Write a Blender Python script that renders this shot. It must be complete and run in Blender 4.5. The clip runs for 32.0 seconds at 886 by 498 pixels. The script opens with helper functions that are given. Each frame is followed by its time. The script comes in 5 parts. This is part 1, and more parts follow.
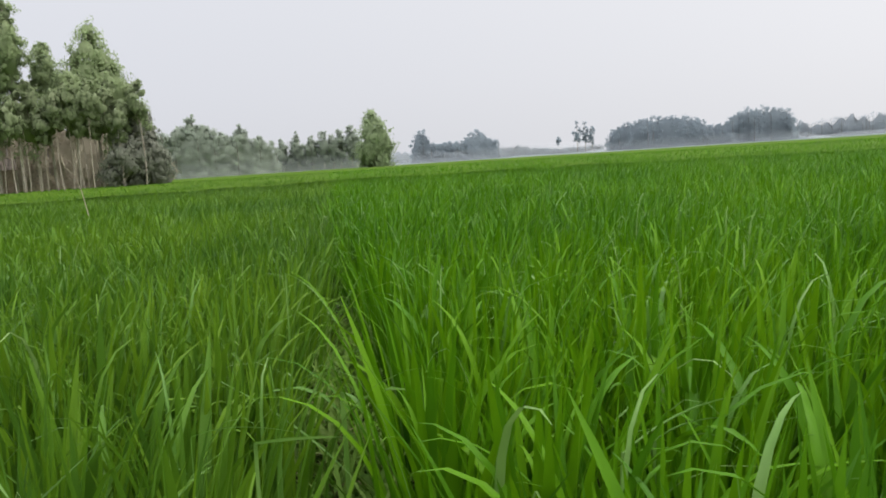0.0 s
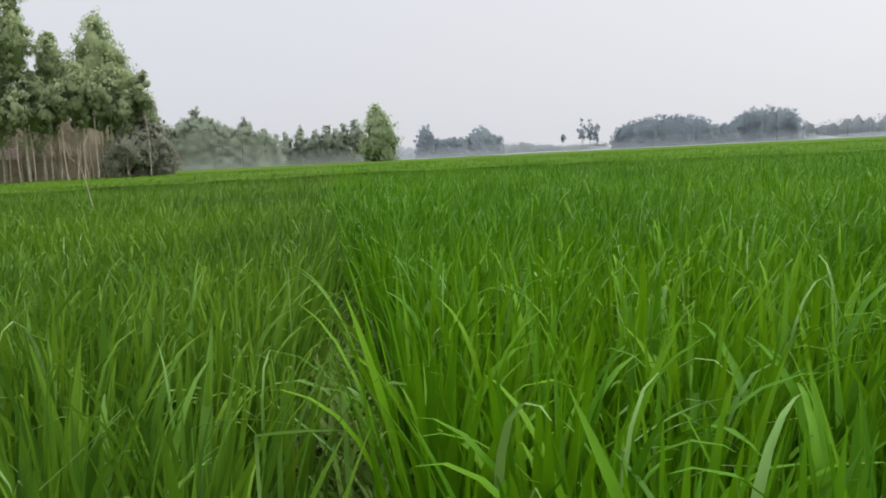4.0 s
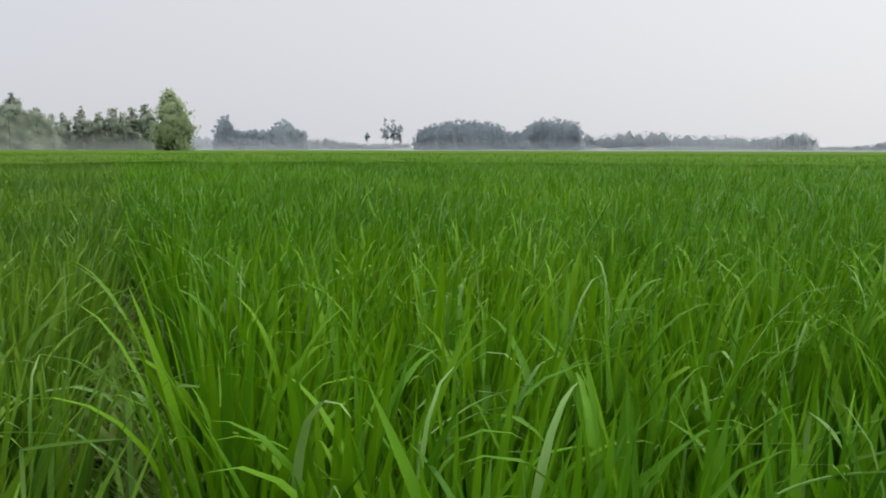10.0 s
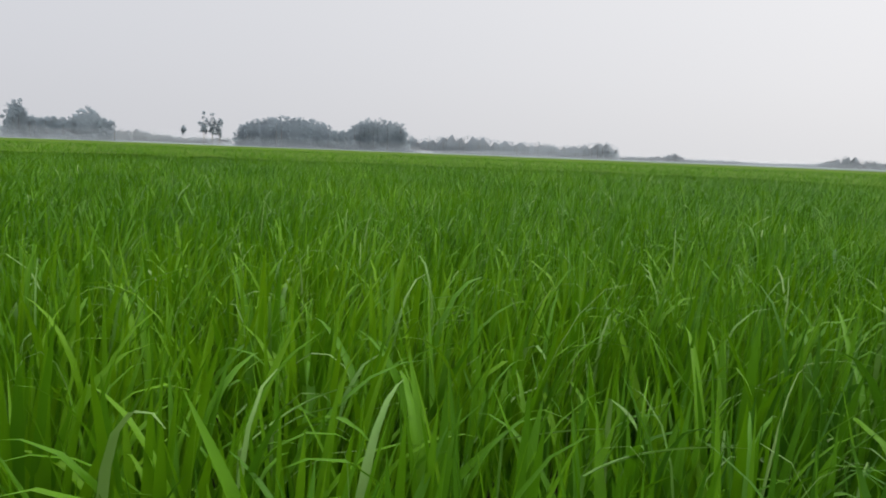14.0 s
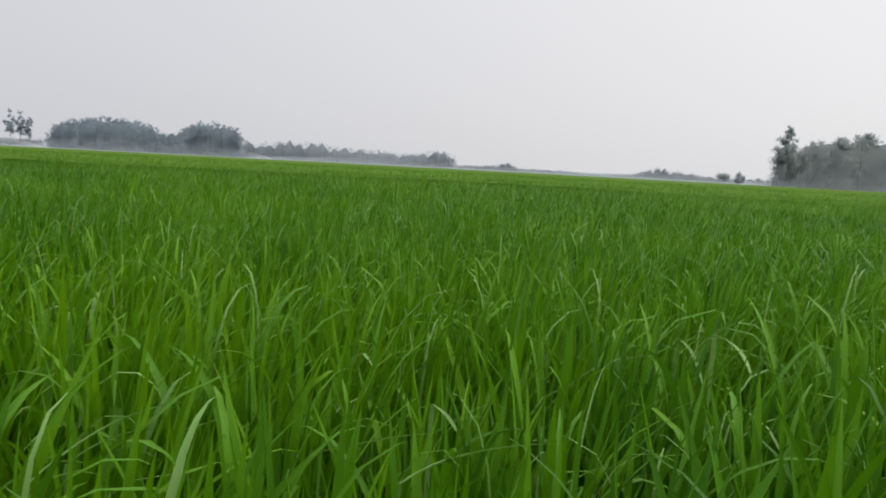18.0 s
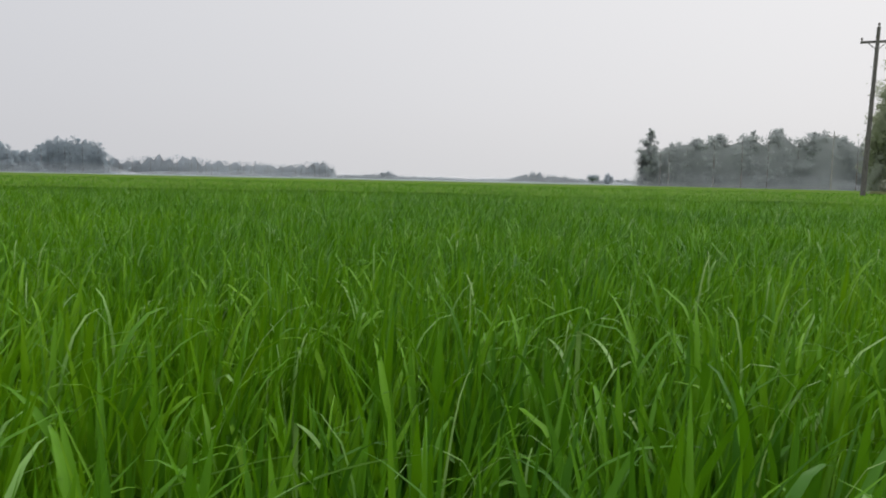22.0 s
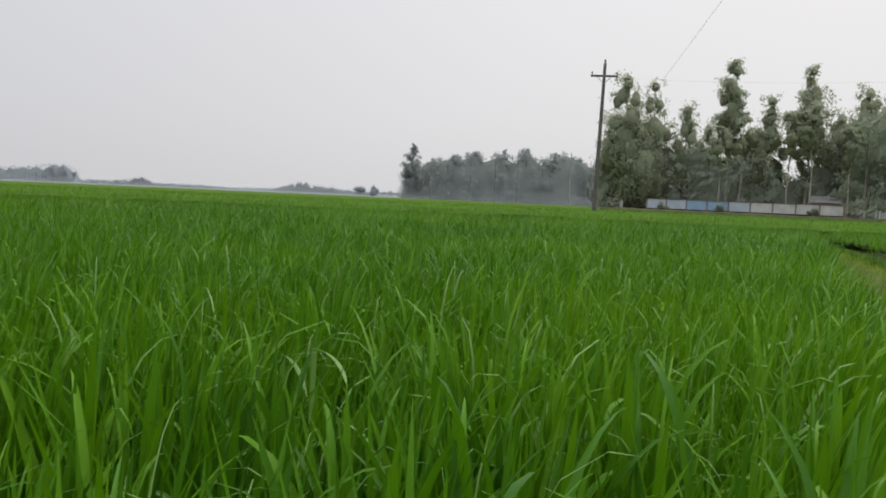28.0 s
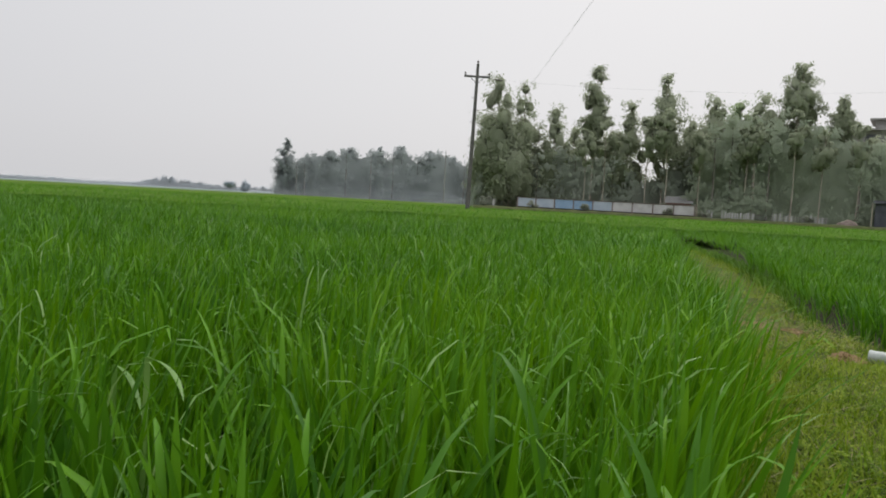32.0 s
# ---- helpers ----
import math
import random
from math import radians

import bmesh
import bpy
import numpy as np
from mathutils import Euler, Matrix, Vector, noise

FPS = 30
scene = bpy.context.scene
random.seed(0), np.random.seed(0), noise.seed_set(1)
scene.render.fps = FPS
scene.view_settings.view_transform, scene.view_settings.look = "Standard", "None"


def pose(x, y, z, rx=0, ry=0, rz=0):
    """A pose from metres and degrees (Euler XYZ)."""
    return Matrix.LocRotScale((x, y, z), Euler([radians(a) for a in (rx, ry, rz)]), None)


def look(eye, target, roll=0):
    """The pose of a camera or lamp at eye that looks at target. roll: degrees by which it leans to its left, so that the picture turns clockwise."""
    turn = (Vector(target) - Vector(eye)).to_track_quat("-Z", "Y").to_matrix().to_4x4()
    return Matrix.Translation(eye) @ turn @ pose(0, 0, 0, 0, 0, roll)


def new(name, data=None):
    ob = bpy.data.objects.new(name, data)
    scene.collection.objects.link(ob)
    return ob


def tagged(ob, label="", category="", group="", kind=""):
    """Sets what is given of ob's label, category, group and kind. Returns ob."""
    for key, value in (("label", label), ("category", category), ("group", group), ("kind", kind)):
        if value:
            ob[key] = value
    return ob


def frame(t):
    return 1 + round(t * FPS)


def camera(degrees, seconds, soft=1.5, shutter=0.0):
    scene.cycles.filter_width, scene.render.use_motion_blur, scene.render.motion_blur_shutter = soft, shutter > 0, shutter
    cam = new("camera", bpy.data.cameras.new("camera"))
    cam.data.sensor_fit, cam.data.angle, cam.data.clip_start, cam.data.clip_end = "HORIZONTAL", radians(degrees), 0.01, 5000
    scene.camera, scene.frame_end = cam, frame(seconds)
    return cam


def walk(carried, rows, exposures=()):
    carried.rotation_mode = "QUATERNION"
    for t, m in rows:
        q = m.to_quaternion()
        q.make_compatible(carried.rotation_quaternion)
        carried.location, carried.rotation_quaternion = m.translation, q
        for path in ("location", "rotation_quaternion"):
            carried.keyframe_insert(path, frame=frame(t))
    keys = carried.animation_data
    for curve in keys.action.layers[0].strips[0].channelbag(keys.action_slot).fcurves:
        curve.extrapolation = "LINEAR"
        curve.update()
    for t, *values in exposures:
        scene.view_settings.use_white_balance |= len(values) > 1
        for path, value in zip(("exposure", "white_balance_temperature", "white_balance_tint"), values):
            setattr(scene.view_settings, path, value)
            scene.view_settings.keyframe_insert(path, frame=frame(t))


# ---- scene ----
EYE = 1.0
DRIFT = (0.966, -0.259)

cam = camera(62.9, 32.0, soft=1.8, shutter=0.5)
# seconds, metres drifted, yaw, pitch, roll
PATH = [
    (0.0, 0.000, -1.09, -6.96, -3.65),
    (0.5, 0.000, -0.39, -6.91, -3.71),
    (1.0, 0.000, 0.24, -6.90, -3.77),
    (1.5, 0.000, 0.72, -6.92, -3.87),
    (2.0, 0.000, 0.97, -6.98, -3.77),
    (2.5, 0.000, 1.02, -7.01, -3.64),
    (3.0, 0.000, 0.76, -7.10, -3.44),
    (3.5, 0.000, 0.11, -7.22, -3.15),
    (5.5, 0.000, -4.69, -7.48, -1.88),
    (6.0, 0.000, -6.08, -7.52, -1.56),
    (6.5, 0.000, -7.37, -7.54, -1.31),
    (7.0, 0.000, -8.43, -7.59, -1.17),
    (7.5, 0.000, -9.58, -7.59, -0.86),
    (8.0, 0.000, -10.77, -7.63, -0.79),
    (8.5, 0.000, -11.88, -7.72, -0.57),
    (9.0, 0.000, -13.26, -7.82, -0.37),
    (9.5, 0.000, -14.85, -7.87, -0.14),
    (10.0, 0.000, -16.51, -7.87, 0.15),
    (10.5, 0.000, -18.03, -7.85, 0.37),
    (11.0, 0.000, -19.58, -7.84, 0.60),
    (11.5, 0.000, -21.20, -7.84, 0.86),
    (12.0, 0.000, -22.69, -7.83, 1.05),
    (12.5, 0.000, -24.52, -7.77, 1.30),
    (13.0, 0.000, -26.23, -7.68, 1.46),
    (13.5, 0.000, -28.65, -7.66, 1.95),
    (14.0, 0.000, -30.39, -7.59, 2.23),
    (14.5, 0.000, -31.96, -7.49, 2.48),
    (16.5, 0.018, -38.45, -6.73, 2.78),
    (17.0, 0.024, -39.93, -6.62, 3.01),
    (17.5, 0.030, -41.43, -6.53, 3.08),
    (18.0, 0.036, -42.98, -6.46, 3.04),
    (18.5, 0.042, -44.39, -6.33, 2.94),
    (19.0, 0.048, -45.46, -6.23, 2.69),
    (19.5, 0.054, -46.46, -6.16, 2.49),
    (20.0, 0.060, -47.21, -6.11, 2.16),
    (20.5, 0.066, -48.06, -6.10, 1.76),
    (21.0, 0.072, -49.31, -5.98, 1.54),
    (21.5, 0.078, -50.64, -5.79, 1.25),
    (22.0, 0.084, -52.14, -5.46, 1.25),
    (22.5, 0.090, -53.93, -5.17, 1.40),
    (23.0, 0.096, -55.66, -4.95, 1.52),
    (23.5, 0.102, -57.26, -4.66, 1.67),
    (24.0, 0.108, -58.62, -4.45, 1.95),
    (24.5, 0.114, -61.00, -4.31, 2.20),
    (25.0, 0.120, -62.86, -4.24, 2.34),
    (25.5, 0.131, -64.67, -4.07, 2.39),
    (27.5, 0.174, -69.43, -3.89, 2.46),
    (28.0, 0.184, -70.41, -4.01, 2.54),
    (28.5, 0.195, -71.59, -4.15, 2.68),
    (29.0, 0.206, -72.71, -4.22, 2.78),
    (29.5, 0.216, -73.91, -4.21, 2.98),
    (30.0, 0.227, -75.39, -4.08, 2.82),
    (30.5, 0.238, -76.77, -3.92, 2.85),
    (31.0, 0.249, -78.22, -3.81, 2.90),
    (31.5, 0.259, -79.26, -3.73, 2.92),
    (32.0, 0.270, -80.24, -3.75, 3.15),
]


def heading(drift, yaw, pitch, roll):
    eye = Vector((DRIFT[0] * drift, DRIFT[1] * drift, EYE))
    a, p = radians(yaw), radians(pitch)
    ahead = Vector((-math.sin(a) * math.cos(p), math.cos(a) * math.cos(p), math.sin(p)))
    return look(eye, eye + ahead, roll)


walk(cam, [(t, heading(s, a, p, r)) for t, s, a, p, r in PATH], exposures=[(0.0, 0.25), (6.0, 0.22), (9.0, 0.16), (14.0, 0.06), (20.0, -0.05), (25.0, -0.13), (32.0, -0.17)])

# ---- sky and light ----
SUN_AZ, SUN_EL = -105.0, 52.0
world = bpy.data.worlds.new("hazy_sky")
scene.world = world
world.use_nodes = True
wn, wl = world.node_tree.nodes, world.node_tree.links
wn.clear()
sky = wn.new("ShaderNodeTexSky")
sky.sky_type = "NISHITA"
sky.sun_disc = False
sky.sun_elevation = radians(SUN_EL)
sky.sun_rotation = radians(-SUN_AZ)
sky.dust_density = 6.0
sky.air_density = 1.0
coord = wn.new("ShaderNodeTexCoord")
sep = wn.new("ShaderNodeSeparateXYZ")
wl.new(coord.outputs["Generated"], sep.inputs[0])
ramp = wn.new("ShaderNodeValToRGB")
wl.new(sep.outputs["Z"], ramp.inputs[0])
el = ramp.color_ramp.elements
el[0].position, el[0].color = 0.0, (0.655, 0.66, 0.68, 1)
el[1].position, el[1].color = 1.0, (2.3, 2.3, 2.32, 1)
for at, c in ((0.10, (0.693, 0.697, 0.72)), (0.32, (0.758, 0.76, 0.778))):
    e = el.new(at)
    e.color = (*c, 1)
dim = wn.new("ShaderNodeMix")
dim.data_type = "RGBA"
dim.blend_type = "MULTIPLY"
dim.inputs[0].default_value = 1.0
wl.new(sky.outputs[0], dim.inputs[6])
dim.inputs[7].default_value = (0.1, 0.1, 0.1, 1)
mix = wn.new("ShaderNodeMix")
mix.data_type = "RGBA"
mix.inputs[0].default_value = 0.93
wl.new(dim.outputs[2], mix.inputs[6])
wl.new(ramp.outputs[0], mix.inputs[7])
# the veiled sun brightens its side of the sky
toward = wn.new("ShaderNodeVectorMath")
toward.operation = "DOT_PRODUCT"
wl.new(coord.outputs["Generated"], toward.inputs[0])
toward.inputs[1].default_value = (-math.sin(radians(SUN_AZ)), math.cos(radians(SUN_AZ)), 0.0)
rise = wn.new("ShaderNodeMath")
rise.operation = "MULTIPLY_ADD"
wl.new(toward.outputs["Value"], rise.inputs[0])
rise.inputs[1].default_value = 0.10
rise.inputs[2].default_value = 0.17
veil = wn.new("ShaderNodeMath")
veil.operation = "MULTIPLY_ADD"
wl.new(toward.outputs["Value"], veil.inputs[0])
wl.new(rise.outputs[0], veil.inputs[1])
veil.inputs[2].default_value = 1.0
glow = wn.new("ShaderNodeVectorMath")
glow.operation = "SCALE"
wl.new(mix.outputs[2], glow.inputs[0])
wl.new(veil.outputs[0], glow.inputs["Scale"])
half = wn.new("ShaderNodeMath")
half.operation = "MULTIPLY_ADD"
wl.new(toward.outputs["Value"], half.inputs[0])
half.inputs[1].default_value = 0.5
half.inputs[2].default_value = 0.5
tint = wn.new("ShaderNodeMix")
tint.data_type = "RGBA"
wl.new(half.outputs[0], tint.inputs[0])
tint.inputs[6].default_value = (0.965, 0.985, 1.04, 1)
tint.inputs[7].default_value = (1.015, 1.0, 0.985, 1)
warm = wn.new("ShaderNodeMix")
warm.data_type = "RGBA"
warm.blend_type = "MULTIPLY"
warm.inputs[0].default_value = 1.0
wl.new(glow.outputs[0], warm.inputs[6])
wl.new(tint.outputs[2], warm.inputs[7])
back = wn.new("ShaderNodeBackground")
wl.new(warm.outputs[2], back.inputs[0])
back.inputs[1].default_value = 1.0
wout = wn.new("ShaderNodeOutputWorld")
wl.new(back.outputs[0], wout.inputs[0])

sun = new("sun", bpy.data.lights.new("sun", "SUN"))
sun.data.energy = 0.8
sun.data.angle = radians(25)
sun.data.color = (1.0, 0.97, 0.92)
sa, se = radians(SUN_AZ), radians(SUN_EL)
sun_from = Vector((-math.sin(sa) * math.cos(se), math.cos(sa) * math.cos(se), math.sin(se)))
sun.matrix_world = look(sun_from * 50, (0, 0, 0))


# ---- materials ----
def material(name):
    m = bpy.data.materials.new(name)
    m.use_nodes = True
    m.node_tree.nodes.clear()
    return m, m.node_tree.nodes, m.node_tree.links


def ramp_node(n, fac_socket, l, stops):
    r = n.new("ShaderNodeValToRGB")
    l.new(fac_socket, r.inputs[0])
    e = r.color_ramp.elements
    e[0].position, e[0].color = stops[0][0], (*stops[0][1], 1)
    e[1].position, e[1].color = stops[-1][0], (*stops[-1][1], 1)
    for p, c in stops[1:-1]:
        x = e.new(p)
        x.color = (*c, 1)
    return r


def leaf_material(name, dark, mid, light, through_part=0.35, rough=0.45, scale=0.6, gloss=0.4):
    """Foliage: colour varies from leaf to leaf and in patches, some light passes through."""
    m, n, l = material(name)
    geo = n.new("ShaderNodeNewGeometry")
    tex = n.new("ShaderNodeTexNoise")
    tex.inputs["Scale"].default_value = scale
    tex.inputs["Detail"].default_value = 3
    l.new(geo.outputs["Position"], tex.inputs["Vector"])
    add = n.new("ShaderNodeMath")
    add.operation = "MULTIPLY_ADD"
    l.new(geo.outputs["Random Per Island"], add.inputs[0])
    add.inputs[1].default_value = 0.6
    sub = n.new("ShaderNodeMath")
    sub.operation = "MULTIPLY_ADD"
    l.new(tex.outputs["Fac"], sub.inputs[0])
    sub.inputs[1].default_value = 1.2
    sub.inputs[2].default_value = -0.4
    l.new(sub.outputs[0], add.inputs[2])
    r = ramp_node(n, add.outputs[0], l, ((0.05, dark), (0.5, mid), (1.0, light)))
    b = n.new("ShaderNodeBsdfPrincipled")
    l.new(r.outputs[0], b.inputs["Base Color"])
    b.inputs["Roughness"].default_value = rough
    b.inputs["Specular IOR Level"].default_value = gloss
    t = n.new("ShaderNodeBsdfTranslucent")
    l.new(r.outputs[0], t.inputs[0])
    x = n.new("ShaderNodeMixShader")
    x.inputs[0].default_value = through_part
    l.new(b.outputs[0], x.inputs[1])
    l.new(t.outputs[0], x.inputs[2])
    o = n.new("ShaderNodeOutputMaterial")
    l.new(x.outputs[0], o.inputs[0])
    return m


def plain_material(name, a, b, scale=4.0, rough=0.8, bump=0.3, metal=0.0, detail=6):
    """A mottled surface between two colours, with fine relief."""
    m, n, l = material(name)
    geo = n.new("ShaderNodeNewGeometry")
    big = n.new("ShaderNodeTexNoise")
    big.inputs["Scale"].default_value = scale
    big.inputs["Detail"].default_value = detail
    l.new(geo.outputs["Position"], big.inputs["Vector"])
    fine = n.new("ShaderNodeTexNoise")
    fine.inputs["Scale"].default_value = scale * 9
    fine.inputs["Detail"].default_value = 4
    l.new(geo.outputs["Position"], fine.inputs["Vector"])
    s = n.new("ShaderNodeMath")
    s.operation = "MULTIPLY_ADD"
    l.new(fine.outputs["Fac"], s.inputs[0])
    s.inputs[1].default_value = 0.5
    l.new(big.outputs["Fac"], s.inputs[2])
    r = ramp_node(n, s.outputs[0], l, ((0.5, a), (1.0, b)))
    p = n.new("ShaderNodeBsdfPrincipled")
    l.new(r.outputs[0], p.inputs["Base Color"])
    p.inputs["Roughness"].default_value = rough
    p.inputs["Specular IOR Level"].default_value = 0.5 if rough < 0.8 else 0.12
    p.inputs["Metallic"].default_value = metal
    bm_node = n.new("ShaderNodeBump")
    bm_node.inputs["Strength"].default_value = bump
    bm_node.inputs["Distance"].default_value = 0.02
    l.new(fine.outputs["Fac"], bm_node.inputs["Height"])
    l.new(bm_node.outputs[0], p.inputs["Normal"])
    o = n.new("ShaderNodeOutputMaterial")
    l.new(p.outputs[0], o.inputs[0])
    return m


RICE = leaf_material("rice_leaf", (0.034, 0.120, 0.008), (0.080, 0.220, 0.004), (0.131, 0.288, 0.004), 0.29, 0.45, 0.5, 0.16)
RICE_DULL = leaf_material("rice_leaf_dull", (0.043, 0.117, 0.016), (0.090, 0.200, 0.012), (0.148, 0.272, 0.014), 0.29, 0.45, 0.5, 0.18)
# paler than the other rice leaves to imitate sky glints on bent blades
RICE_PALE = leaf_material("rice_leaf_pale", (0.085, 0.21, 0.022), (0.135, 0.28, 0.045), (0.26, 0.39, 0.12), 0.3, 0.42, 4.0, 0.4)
CANOPY = leaf_material("rice_canopy", (0.046, 0.093, 0.004), (0.065, 0.125, 0.006), (0.084, 0.151, 0.009), 0.0, 0.9, 0.15, 0.05)
# far-field colour made pale to imitate mist over the ground
FAR_PLAIN = leaf_material("mist_toned_far_fields", (0.145, 0.18, 0.16), (0.175, 0.21, 0.19), (0.205, 0.24, 0.22), 0.0, 1.0, 0.01, 0.0)
MUD = plain_material("paddy_mud", (0.014, 0.016, 0.006), (0.034, 0.034, 0.014), 3.0, 0.95, 0.5)
BUND_SOIL = plain_material("bund_soil", (0.035, 0.060, 0.007), (0.085, 0.100, 0.018), 2.2, 0.95, 0.7)
BARE_SOIL = plain_material("bare_soil", (0.23, 0.15, 0.08), (0.40, 0.28, 0.16), 9.0, 0.95, 0.8)
BUND_GRASS = leaf_material("bund_grass", (0.070, 0.140, 0.006), (0.170, 0.262, 0.012), (0.33, 0.38, 0.050), 0.4, 0.55, 1.6, 0.12)
WEED = leaf_material("furrow_weed", (0.060, 0.130, 0.012), (0.120, 0.220, 0.030), (0.250, 0.350, 0.090), 0.35, 0.6, 3.0, 0.1)
STRAW = leaf_material("dry_straw", (0.13, 0.115, 0.05), (0.23, 0.20, 0.09), (0.36, 0.33, 0.18), 0.2, 0.7, 3.0, 0.08)
TWIG = plain_material("dry_twig", (0.33, 0.29, 0.20), (0.52, 0.47, 0.36), 30.0, 0.8, 0.3)
BARK_PALE = plain_material("pale_bark", (0.34, 0.30, 0.24), (0.56, 0.51, 0.43), 2.0, 0.9, 0.5)
BARK_MID = plain_material("grey_brown_bark", (0.27, 0.235, 0.185), (0.45, 0.40, 0.33), 2.0, 0.9, 0.5)
BARK_DARK = plain_material("dark_bark", (0.18, 0.16, 0.14), (0.28, 0.25, 0.22), 2.0, 0.9, 0.5)
# tree leaf colours below are lightened well past real foliage to imitate haze
LEAF_NEAR = leaf_material("gum_leaves", (0.306, 0.373, 0.203), (0.369, 0.446, 0.243), (0.432, 0.517, 0.293), 0.5, 0.8, 0.25, 0.05)
LEAF_YELLOW = leaf_material("yellowish_leaves", (0.300, 0.370, 0.215), (0.360, 0.440, 0.255), (0.420, 0.510, 0.300), 0.5, 0.8, 0.25, 0.05)
LEAF_DARK = leaf_material("dark_leaves", (0.250, 0.265, 0.215), (0.320, 0.335, 0.270), (0.390, 0.405, 0.330), 0.5, 0.8, 0.25, 0.05)
LEAF_ROAD = leaf_material("roadside_leaves", (0.352, 0.385, 0.271), (0.400, 0.437, 0.308), (0.448, 0.490, 0.345), 0.5, 0.8, 0.25, 0.05)
LEAF_SHRUB = leaf_material("shrub_leaves", (0.375, 0.412, 0.335), (0.420, 0.462, 0.375), (0.465, 0.512, 0.415), 0.5, 0.8, 0.25, 0.05)
LEAF_BROWN = leaf_material("brownish_shrub_leaves", (0.252, 0.224, 0.171), (0.360, 0.320, 0.245), (0.468, 0.416, 0.319), 0.5, 0.8, 0.35, 0.05)
LEAF_THICK = leaf_material("thicket_leaves", (0.365, 0.410, 0.305), (0.415, 0.468, 0.345), (0.465, 0.525, 0.390), 0.5, 0.8, 0.25, 0.05)
LEAF_SAPLING = leaf_material("hazed_sapling_leaves", (0.275, 0.325, 0.190), (0.345, 0.405, 0.235), (0.415, 0.485, 0.285), 0.5, 0.8, 0.3, 0.05)
# far leaves: greyer, bluer and paler with distance, haze painted into the colour
LEAF_MID = leaf_material("haze_grey_green_leaves", (0.355, 0.402, 0.328), (0.395, 0.447, 0.365), (0.435, 0.492, 0.402), 0.5, 0.8, 0.12, 0.05)
LEAF_WOOD = leaf_material("haze_grey_wood_leaves", (0.374, 0.404, 0.394), (0.426, 0.459, 0.448), (0.477, 0.514, 0.502), 0.5, 0.8, 0.12, 0.05)
LEAF_FAR = leaf_material("haze_blue_grey_leaves", (0.352, 0.405, 0.442), (0.383, 0.440, 0.480), (0.414, 0.475, 0.518), 0.5, 0.8, 0.06, 0.05)
LEAF_HORIZON = leaf_material("haze_pale_horizon_leaves", (0.532, 0.575, 0.608), (0.560, 0.605, 0.640), (0.588, 0.635, 0.672), 0.5, 0.8, 0.03, 0.05)
POLE_GREY = plain_material("weathered_pole", (0.085, 0.08, 0.077), (0.17, 0.16, 0.155), 6.0, 0.85, 0.4)
PORCELAIN = plain_material("brown_porcelain", (0.05, 0.035, 0.03), (0.08, 0.06, 0.05), 20.0, 0.3, 0.05)
WIRE = plain_material("aluminium_wire", (0.25, 0.25, 0.26), (0.35, 0.35, 0.36), 40.0, 0.5, 0.05, 0.6)
WALL_WHITE = plain_material("white_wall_paint", (0.42, 0.40, 0.40), (0.62, 0.60, 0.60), 1.2, 0.9, 0.2)
WALL_BLUE = plain_material("blue_wall_paint", (0.20, 0.32, 0.48), (0.34, 0.46, 0.60), 1.2, 0.9, 0.2)
WALL_PALE = plain_material("pale_blue_wall_paint", (0.36, 0.42, 0.50), (0.52, 0.57, 0.63), 1.2, 0.9, 0.2)
BRICK_RED = plain_material("dull_brick", (0.17, 0.135, 0.12), (0.27, 0.22, 0.20), 5.0, 0.95, 0.4)
# shed brick and roof tin are lightened in colour to imitate haze
SHED_RED = plain_material("hazed_red_brick", (0.30, 0.18, 0.16), (0.42, 0.27, 0.24), 5.0, 0.95, 0.4)
SHED_TIN = plain_material("hazed_pale_tin", (0.36, 0.35, 0.35), (0.52, 0.51, 0.50), 2.0, 0.7, 0.2, 0.1)
FENCE_GREY = plain_material("weathered_fence_wood", (0.20, 0.19, 0.175), (0.34, 0.33, 0.31), 6.0, 0.9, 0.3)
SHED_DARK = plain_material("dark_tin_sheet", (0.045, 0.05, 0.062), (0.09, 0.095, 0.11), 2.0, 0.7, 0.2, 0.1)
MOUND = plain_material("dry_pink_earth", (0.15, 0.12, 0.10), (0.25, 0.20, 0.175), 4.0, 0.95, 0.6)
HUT_ROOF = plain_material("rusty_tin", (0.25, 0.20, 0.16), (0.38, 0.32, 0.27), 2.0, 0.8, 0.2, 0.1)
BAMBOO = plain_material("bamboo_wall", (0.24, 0.18, 0.135), (0.40, 0.32, 0.25), 5.0, 0.95, 0.4)
DARK_HOLE = plain_material("dark_wood_door", (0.03, 0.025, 0.02), (0.06, 0.05, 0.04), 5.0, 0.9, 0.2)
CONCRETE = plain_material("grey_concrete", (0.24, 0.23, 0.22), (0.40, 0.39, 0.37), 0.8, 0.9, 0.3)
GLASS_DARK = plain_material("dark_window_glass", (0.04, 0.045, 0.05), (0.07, 0.075, 0.08), 2.0, 0.15, 0.02)
PIPE_WHITE = plain_material("dusty_white_plastic", (0.30, 0.33, 0.30), (0.48, 0.51, 0.47), 9.0, 0.5, 0.1)
BANK = plain_material("grassy_bank", (0.05, 0.06, 0.025), (0.11, 0.12, 0.05), 1.5, 0.95, 0.6)


# ---- mesh helpers ----
def place(az, d, z=0.0):
    """The point at an azimuth (degrees to the left of +y) and distance from the camera's starting point."""
    a = radians(az)
    return Vector((-math.sin(a) * d, math.cos(a) * d, z))


